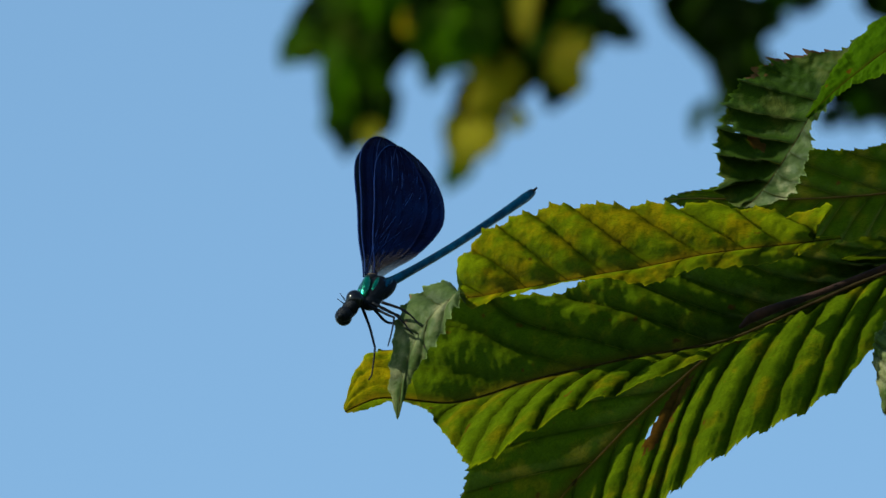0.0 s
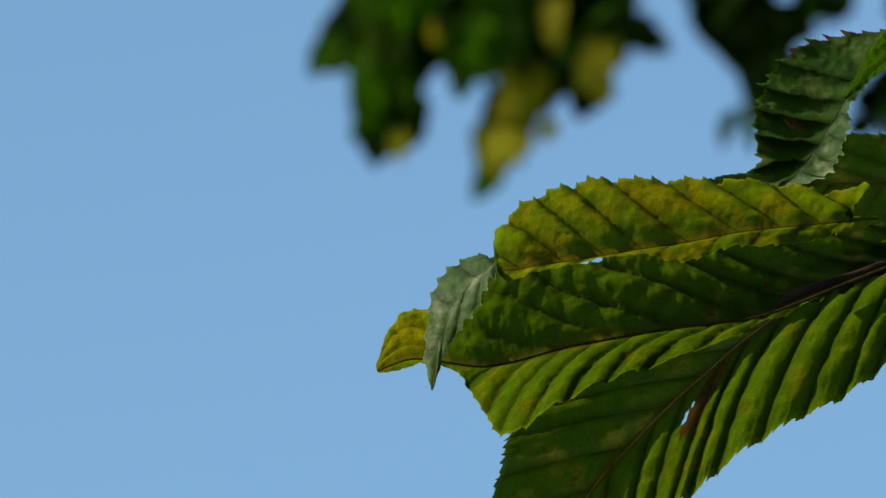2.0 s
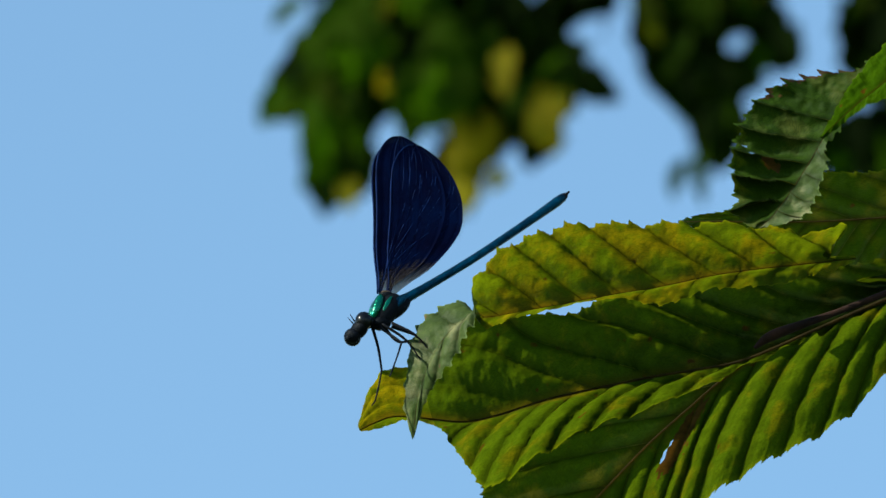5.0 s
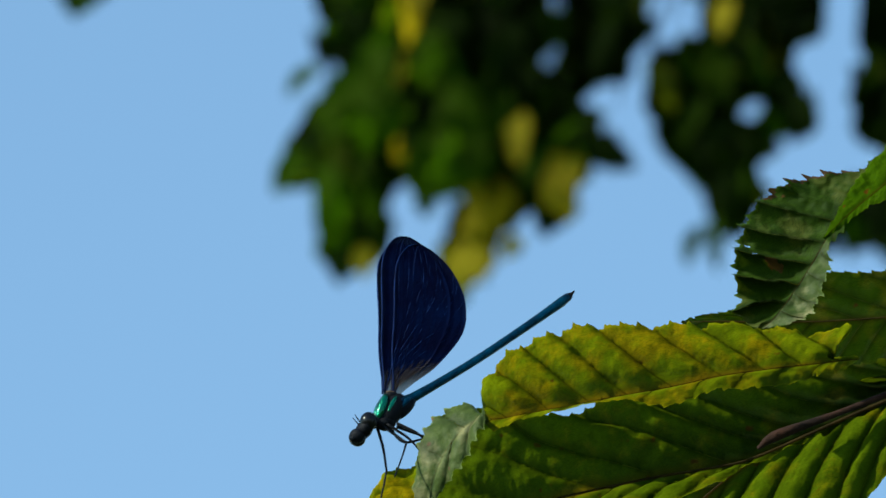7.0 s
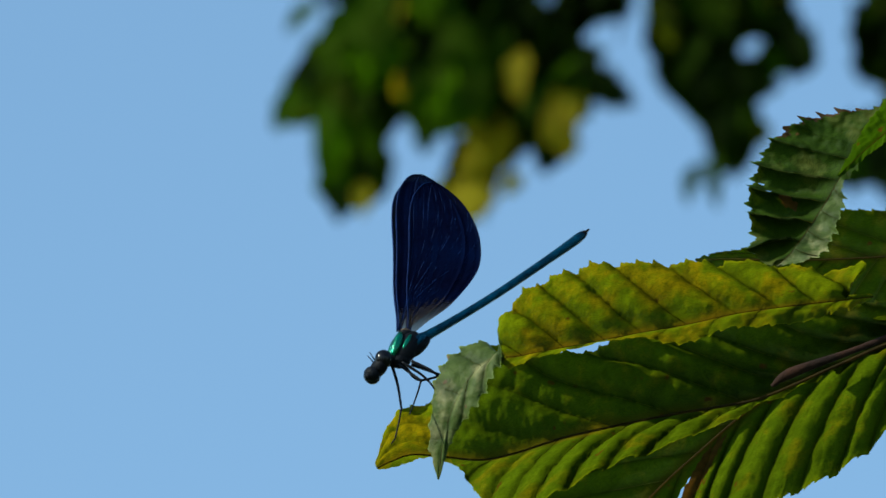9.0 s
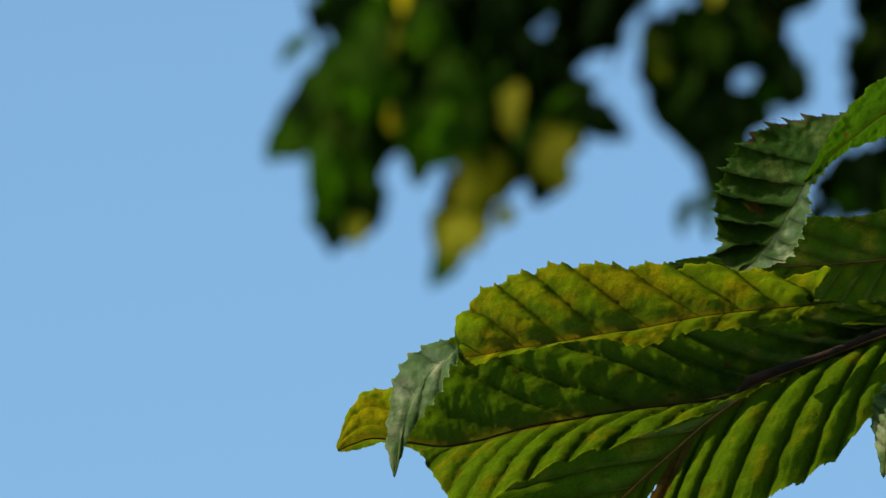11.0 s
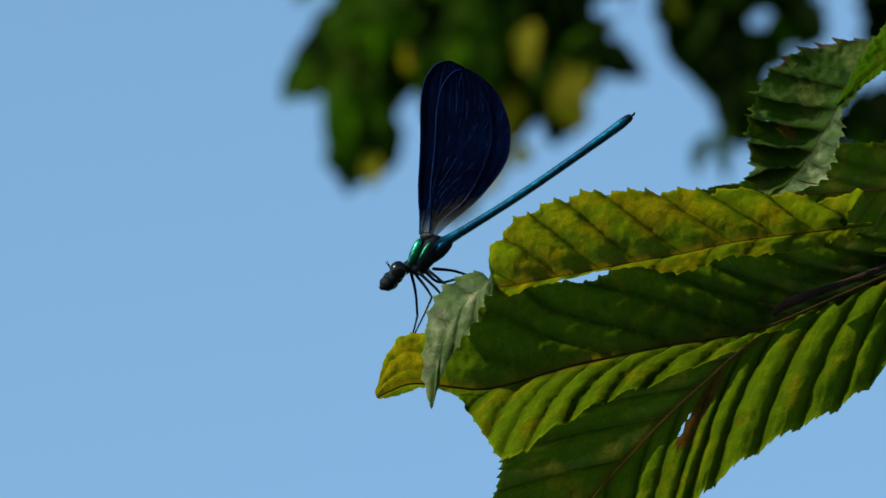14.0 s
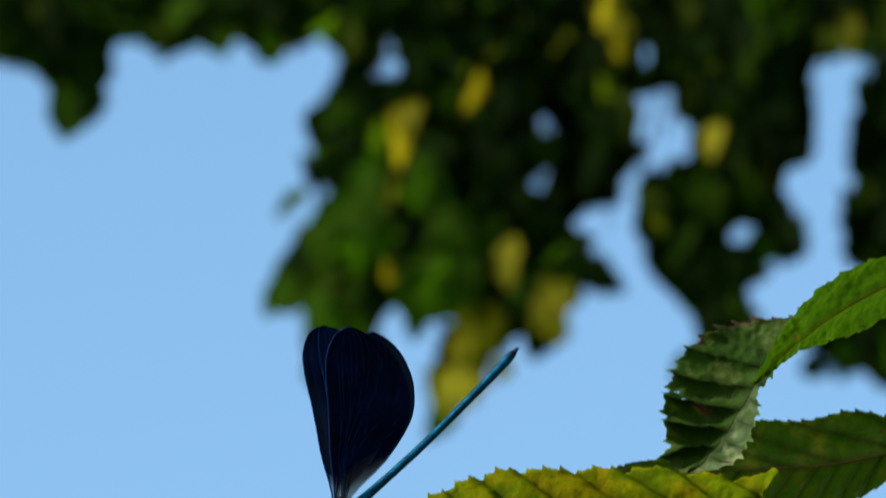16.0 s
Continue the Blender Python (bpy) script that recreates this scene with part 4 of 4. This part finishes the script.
# ---- what moves ----
def motions():
    # the twig sways: seconds, mm to the right, mm up, nod and roll in degrees about the end of the twig
    sway = [
        (0, 0.33, 0.18, 1.35, -0.32),
        (0.5, 1.06, 1.65, 0.17, -0.85),
        (1, -2.04, 4.06, 0.18, -0.37),
        (1.5, 0.52, 4.91, -0.06, -0.27),
        (2, 1.52, 4.62, -0.00, -0.00),
        (2.5, 1.02, 3.28, 0.48, -0.33),
        (3, 1.38, 7.39, 1.12, 0.49),
        (3.2, 4.21, 5.28, 0.84, -0.07),
        (5.3, 6.10, 6.17, 0.62, -0.46),
        (5.5, 5.98, 5.71, 0.59, -0.45),
        (6, 5.09, 3.10, 0.65, -0.48),
        (6.5, 3.88, 0.29, 0.71, -0.54),
        (7, 4.25, 0.93, 0.68, -0.51),
        (7.5, 6.50, 1.96, 0.59, -0.54),
        (8, 8.13, 0.76, 0.61, -0.41),
        (8.5, 7.08, 0.85, 0.66, -0.50),
        (9, 6.53, 0.79, 0.65, -0.44),
        (9.2, 5.65, -0.71, 0.70, -0.45),
        (11.3, 2.06, 6.03, 0.16, -0.44),
        (11.5, 2.12, 5.85, -0.28, -0.46),
        (12, 2.07, 3.75, -0.32, -0.41),
        (12.5, 1.82, 3.51, -0.10, -0.42),
        (13, 1.75, 6.71, -0.34, -0.39),
        (13.5, 2.97, 9.09, -1.16, -1.05),
        (14, 5.05, 7.44, -0.70, -0.80),
        (14.5, 4.23, 6.00, -0.07, -0.85),
        (15, 4.15, 4.42, 0.59, -0.59),
        (15.5, 3.73, 4.46, 0.44, -0.65),
        (16, -5.60, -2.66, -0.41, -0.23),
    ]
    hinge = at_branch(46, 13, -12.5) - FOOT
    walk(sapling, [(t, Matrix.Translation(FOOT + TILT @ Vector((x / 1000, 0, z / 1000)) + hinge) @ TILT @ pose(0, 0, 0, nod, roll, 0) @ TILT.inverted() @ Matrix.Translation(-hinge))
                   for t, x, z, nod, roll in sway])
    # the two leaves that carry the insect rise when it leaves
    upper = [(0, -0.6, 0), (0.4, -0.6, 0), (0.8, 0, 0), (2.8, 0, 0), (2.95, -0.7, 0), (5, -0.6, 0), (6.2, -0.6, 0.5), (7.5, -0.8, 4.5), (9.2, -0.8, 4.5), (10.0, -0.6, 3), (10.2, 0, 0),
             (13.4, 0, 0), (13.8, -0.8, 0), (15, -1.0, 0), (16, -1.0, 0)]
    middle = [(0, -1.75, 0), (0.4, -1.75, 0), (0.5, -0.7, 0), (0.8, 0, 0), (2.8, 0, 0), (2.95, -3.4, 0), (3.1, -2.9, 0), (3.4, -2.2, 0), (5, -1.5, 0), (10.0, -1.5, 0), (10.2, 0.7, 0),
              (13.4, 0.7, 0), (13.55, -1.0, 0), (13.8, -1.25, 0), (15, -1.45, 0), (16, -1.45, 0)]
    for ob, relief in ((upper_leaf, upper), (middle_leaf, middle)):
        home = ob.matrix_basis.copy()
        walk(ob, [(t, home @ pose(0, 0, 0, 0, a, c)) for t, a, c in relief])
    # the damselfly: seconds, place in the branch's frame in mm, turn in degrees
    flight = [
        (0, -11.43, -3, -4.23, -36, 9.4, 19.7),
        (0.4, -10.71, -3, -2.91, -36, 9.4, 19.7),
        (0.44, -20.74, -4, 3.95, -36, 9.4, 19.7),
        (0.5, -106.81, -40, 64.53, -36, 9.4, 19.7),
        (0.8, -205.28, -60, 24.45, -36, 9.4, 19.7),
        (1.5, -247.76, -40, -67.14, -82.9, 55.2, 90.7),
        (2.3, -226.92, -30, -70.44, -104.8, 54.7, 68.2),
        (2.6, -104.71, -10, -21.59, -99.8, 36.1, 69.8),
        (2.7, -45.32, -3, -8.29, -100.9, 45.3, 72.9),
        (2.8, -13.54, -4, -2.19, -33.2, 75.3, 68.2),
        (2.9, -9.4, -3, 8.86, -25.1, 44, 71.9),
        (3, -9.32, -3, 0.65, -2.3, 38.8, 48.5),
        (3.1, -9.53, -3, -0.44, -17.3, 26.5, 23.1),
        (3.2, -6.06, -3, 0.81, -28.2, 19.7, 21.7),
        (3.7, -6.12, -3, 1.3, -28.2, 19.7, 21.7),
        (4.2, -6.18, -3, 1.79, -26.1, 9.1, 15.1),
        (5.3, -5.76, -3, 2.42, -26.1, 9.1, 15.1),
        (5.5, -5.9, -3, 2.01, -26.1, 9.1, 15.1),
        (6, -7.01, -3, -0.61, -26.1, 9.1, 15.1),
        (6.5, -8.24, -3, -3.51, -26.1, 9.1, 15.1),
        (7, -7.42, -3, -2.81, -26.1, 9.1, 15.1),
        (7.5, -4.8, -3, -1.71, -26.1, 9.1, 15.1),
        (8, -3.01, -3, -2.96, -26.1, 9.1, 15.1),
        (8.5, -4.24, -3, -2.95, -26.1, 9.1, 15.1),
        (9, -5.01, -3, -2.96, -26.1, 9.1, 15.1),
        (9.2, -5.97, -3, -4.4, -26.1, 9.1, 15.1),
        (10.1, -7.45, -3, -1.7, -26.1, 9.1, 15.1),
        (10.2, -10.68, -10, 27.1, -26.1, 9.1, 15.1),
        (10.35, -41.37, -40, 108.38, -26.1, 9.1, 15.1),
        (10.8, -185.62, -60, 82.21, -26.1, 9.1, 15.1),
        (11.3, -230.91, -30, -24.86, -5, 43.5, 164.4),
        (11.7, -149.41, -20, -7, -5, 43.5, 164.4),
        (11.9, -66.4, 40, 42.3, 13.8, 39.5, -177.5),
        (12, -43.7, 45, 39.2, 48.8, 31.5, -171.2),
        (12.1, -0.3, 45, 49.2, 0, 63.3, 180),
        (12.2, 54.36, 0, 92.2, 0, 63.3, 180),
        (12.35, -22.06, -20, 126.44, -21.1, 3.9, 48.7),
        (12.45, -118.0, -24, 93.0, 0, 80, 0),
        (12.5, -118.0, -24, 93.0, 0, 80, 0),
        (12.55, -118.0, -24, 93.0, 0, 80, 0),
        (12.7, -130.25, -31, 105.38, 5.9, 12.5, 21.8),
        (12.95, -114.8, 40, -35.1, 0, 74.1, 153.4),
        (13.1, -32.2, 40, -3.1, 43.1, 64.5, 174.2),
        (13.2, 9.33, 0, 33.09, 87, 63.2, -166.1),
        (13.3, 26.55, 0, 41.58, 25, 73.3, 119.2),
        (13.4, 27.74, 0, 39.08, -14, 36.6, 38.2),
        (13.5, 4.0, 4, 14.0, -11.3, 13.6, 0.5),
        (13.6, -2.6, 4, 11.0, -5.3, 10, 3.3),
        (13.7, -2.7, 4, 9.3, -5.4, 9.1, 1.6),
        (13.8, -4.0, 4, 6.1, -10.2, 9, 7.9),
        (14, -2.93, 5, 8, 0, 7.7, 0),
        (14.2, -4.29, 5, 9.1, 0, 0, 0),
        (14.5, -5.12, 5, 8.02, 0, 0, 0),
        (15, -5.26, 5, 6.24, 0, 0, 0),
        (15.5, -5.81, 5, 6.37, 0, 0, 0),
        (16, -13.67, 4, 0.05, 1.6, -1, 20.4),
    ]
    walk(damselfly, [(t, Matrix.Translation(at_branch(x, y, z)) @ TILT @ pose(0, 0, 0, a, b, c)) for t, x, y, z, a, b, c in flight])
    # its wings: seconds and turn in degrees, at their roots on the back
    beats = [
        # fore near
        [(0, 2, 8, 2), (0.36, 2, 8, 2), (0.4, 10, 7, 9), (0.45, 43, -18, 25), (2.6, 16, -4, 12), (2.7, 6, -0, 5), (2.75, -61, 10, 23), (2.8, -130, 30, 20), (2.9, -97, 26, 19), (2.95, -92, -8, 58), (3, -112, -37, 104), (3.05, -34, -43, 39), (3.1, 12, -2, 9), (3.2, 3, 1, 2), (5.3, 2, 4, 1), (5.4, 4, 1, 3), (5.5, 8, 1, 6), (5.6, 13, -3, 9), (5.7, 25, -8, 17), (5.8, 33, -12, 21), (5.9, 2, 4, 2), (10.1, 2, 4, 2), (10.2, 47, -20, 26), (11.7, 47, -20, 26), (11.9, 16, -4, 12), (11.925, 22, -31, -14), (11.95, 50, -51, -56), (11.975, 93, -48, -113), (12, 114, -25, -149), (12.025, 91, -48, -114), (12.05, 44, -51, -57), (12.075, 16, -30, -17), (12.1, 8, -1, 6), (12.3, 39, -16, 24), (12.45, 3, 1, 2), (12.55, 3, 1, 2), (12.7, 47, -20, 26), (12.95, 31, -11, 20), (13.025, -5, -16, 3), (13.1, -41, -30, -8), (13.15, -40, -28, 3), (13.2, -39, -27, 13), (13.3, -70, -5, 10), (13.35, -16, -7, 19), (13.4, 39, -16, 24), (13.45, 10, -24, 43), (13.5, -22, -23, 65), (13.6, 24, -46, 12), (13.7, 20, -20, 12), (13.8, 13, -5, 9), (13.9, 2, 0, 2), (15.8, 2, 0, 1), (15.9, 5, -2, 4), (16, 10, -2, 7)],
        # fore far
        [(0, -2, 8, -2), (0.36, -2, 8, -2), (0.4, -3, 9, -3), (0.45, -43, -18, -25), (2.6, -16, -4, -12), (2.7, -6, -0, -5), (2.75, 45, -4, -12), (2.8, 95, 0, -20), (2.9, 39, 14, -23), (2.95, 33, -4, -40), (3, 40, -15, -67), (3.05, 8, -17, -30), (3.1, -12, -2, -9), (3.2, -3, 1, -2), (5.3, -2, 4, -1), (5.4, -4, 1, -3), (5.5, -8, 1, -6), (5.6, -13, -3, -9), (5.7, -20, -6, -14), (5.8, -24, -7, -16), (5.9, -2, 4, -2), (10.1, -2, 4, -2), (10.2, -47, -20, -26), (11.7, -47, -20, -26), (11.9, -16, -4, -12), (11.925, -45, 19, -5), (11.95, -80, 42, -12), (11.975, -134, 54, -44), (12, 170, 44, -77), (12.025, -134, 58, -44), (12.05, -73, 47, -8), (12.075, -37, 23, 1), (12.1, -8, -1, -6), (12.3, -39, -16, -24), (12.45, -3, 1, -2), (12.55, -3, 1, -2), (12.7, -47, -20, -26), (12.95, -31, -11, -20), (13.025, -102, -26, -17), (13.1, -179, -27, 0), (13.15, 130, -13, -10), (13.2, 79, -11, -28), (13.3, 74, -2, -24), (13.35, 18, -9, -27), (13.4, -39, -16, -24), (13.45, -32, -9, 16), (13.5, -23, -8, 55), (13.6, -10, -3, -6), (13.7, -12, -5, -8), (13.8, -13, -3, -9), (13.9, -2, 0, -2), (15.8, -2, 0, -1), (15.9, -5, -2, -4), (16, -10, -3, -7)],
        # hind near
        [(0, 2, 11, 2), (0.36, 2, 11, 2), (0.4, 8, 12, 8), (0.45, 37, -5, 32), (2.6, 12, 4, 10), (2.7, 5, 4, 4), (2.75, -48, 9, -10), (2.8, -100, 1, -23), (2.9, -112, 25, -32), (2.95, -163, 20, -39), (3, 149, 11, -39), (3.05, 80, -9, -18), (3.1, 9, 4, 8), (3.2, 2, 4, 2), (5.3, 2, 7, 1), (5.4, 3, 7, 3), (5.5, 6, 7, 6), (5.6, 10, 7, 9), (5.7, 19, 3, 16), (5.8, 23, 1, 20), (5.9, 2, 6, 2), (10.1, 2, 6, 2), (10.2, 37, -5, 32), (11.7, 37, -5, 32), (11.9, 16, 3, 13), (11.925, -19, 31, -6), (11.95, -72, 39, -47), (11.975, -116, 18, -77), (12, -145, -14, -87), (12.025, -116, 14, -77), (12.05, -76, 32, -50), (12.075, -29, 27, -15), (12.1, 6, 4, 5), (12.3, 31, -1, 26), (12.45, 2, 4, 2), (12.55, 2, 4, 2), (12.7, 37, -5, 32), (12.95, 23, 1, 20), (13.025, -22, -2, -13), (13.1, -62, -27, -35), (13.15, -41, -15, -40), (13.2, -22, -2, -41), (13.3, -73, 2, -33), (13.35, -21, 15, -3), (13.4, 31, -1, 26), (13.45, 36, -21, 33), (13.5, 39, -42, 39), (13.6, 10, 12, 8), (13.7, 10, 12, 9), (13.8, 10, 14, 9), (13.9, 2, 3, 2), (15.8, 2, 3, 1), (15.9, 3, 6, 3), (16, 8, 5, 7)],
        # hind far
        [(0, -2, 11, -2), (0.36, -2, 11, -2), (0.4, -3, 12, -3), (0.45, -37, -5, -32), (2.6, -12, 4, -10), (2.7, -5, 4, -4), (2.75, 23, -1, 9), (2.8, 50, -12, 19), (2.9, 94, -9, 4), (2.95, 64, 7, -13), (3, 32, -8, -4), (3.05, 11, 5, -22), (3.1, -9, 4, -8), (3.2, -2, 4, -2), (5.3, -2, 7, -1), (5.4, -3, 7, -3), (5.5, -6, 9, -6), (5.6, -10, 8, -9), (5.7, -16, 3, -13), (5.8, -19, 3, -16), (5.9, -2, 6, -2), (10.1, -2, 6, -2), (10.2, -37, -5, -32), (11.7, -37, -5, -32), (11.9, -16, 3, -13), (11.925, -3, -17, 20), (11.95, -4, -41, 55), (11.975, -31, -57, 110), (12, -69, -50, 177), (12.025, -29, -59, 113), (12.05, 1, -43, 58), (12.075, 4, -18, 25), (12.1, -6, 4, -5), (12.3, -31, -1, -26), (12.45, -2, 4, -2), (12.55, -2, 4, -2), (12.7, -37, -5, -32), (12.95, -23, 1, -20), (13.025, 23, -2, 14), (13.1, 64, -28, 37), (13.15, 83, -28, 19), (13.2, 101, -22, 1), (13.3, 78, -0, 12), (13.35, 23, 9, -8), (13.4, -31, -1, -26), (13.45, -35, 15, 3), (13.5, -30, 31, 34), (13.6, -14, 32, -10), (13.7, -12, 22, -10), (13.8, -10, 17, -9), (13.9, -2, 3, -2), (15.8, -2, 3, -1), (15.9, -3, 6, -3), (16, -8, 6, -7)],
    ]
    for ob, root, rows in zip((FORE_NEAR, FORE_FAR, HIND_NEAR, HIND_FAR), ((-0.6, -0.35, -0.3), (-0.6, 0.35, -0.3), (0.9, -0.3, -0.2), (0.9, 0.3, -0.2)), beats):
        walk(ob, [(t, Matrix.Translation(Vector(root) / 1000) @ pose(0, 0, 0, a, b, c)) for t, a, b, c in rows])


motions()
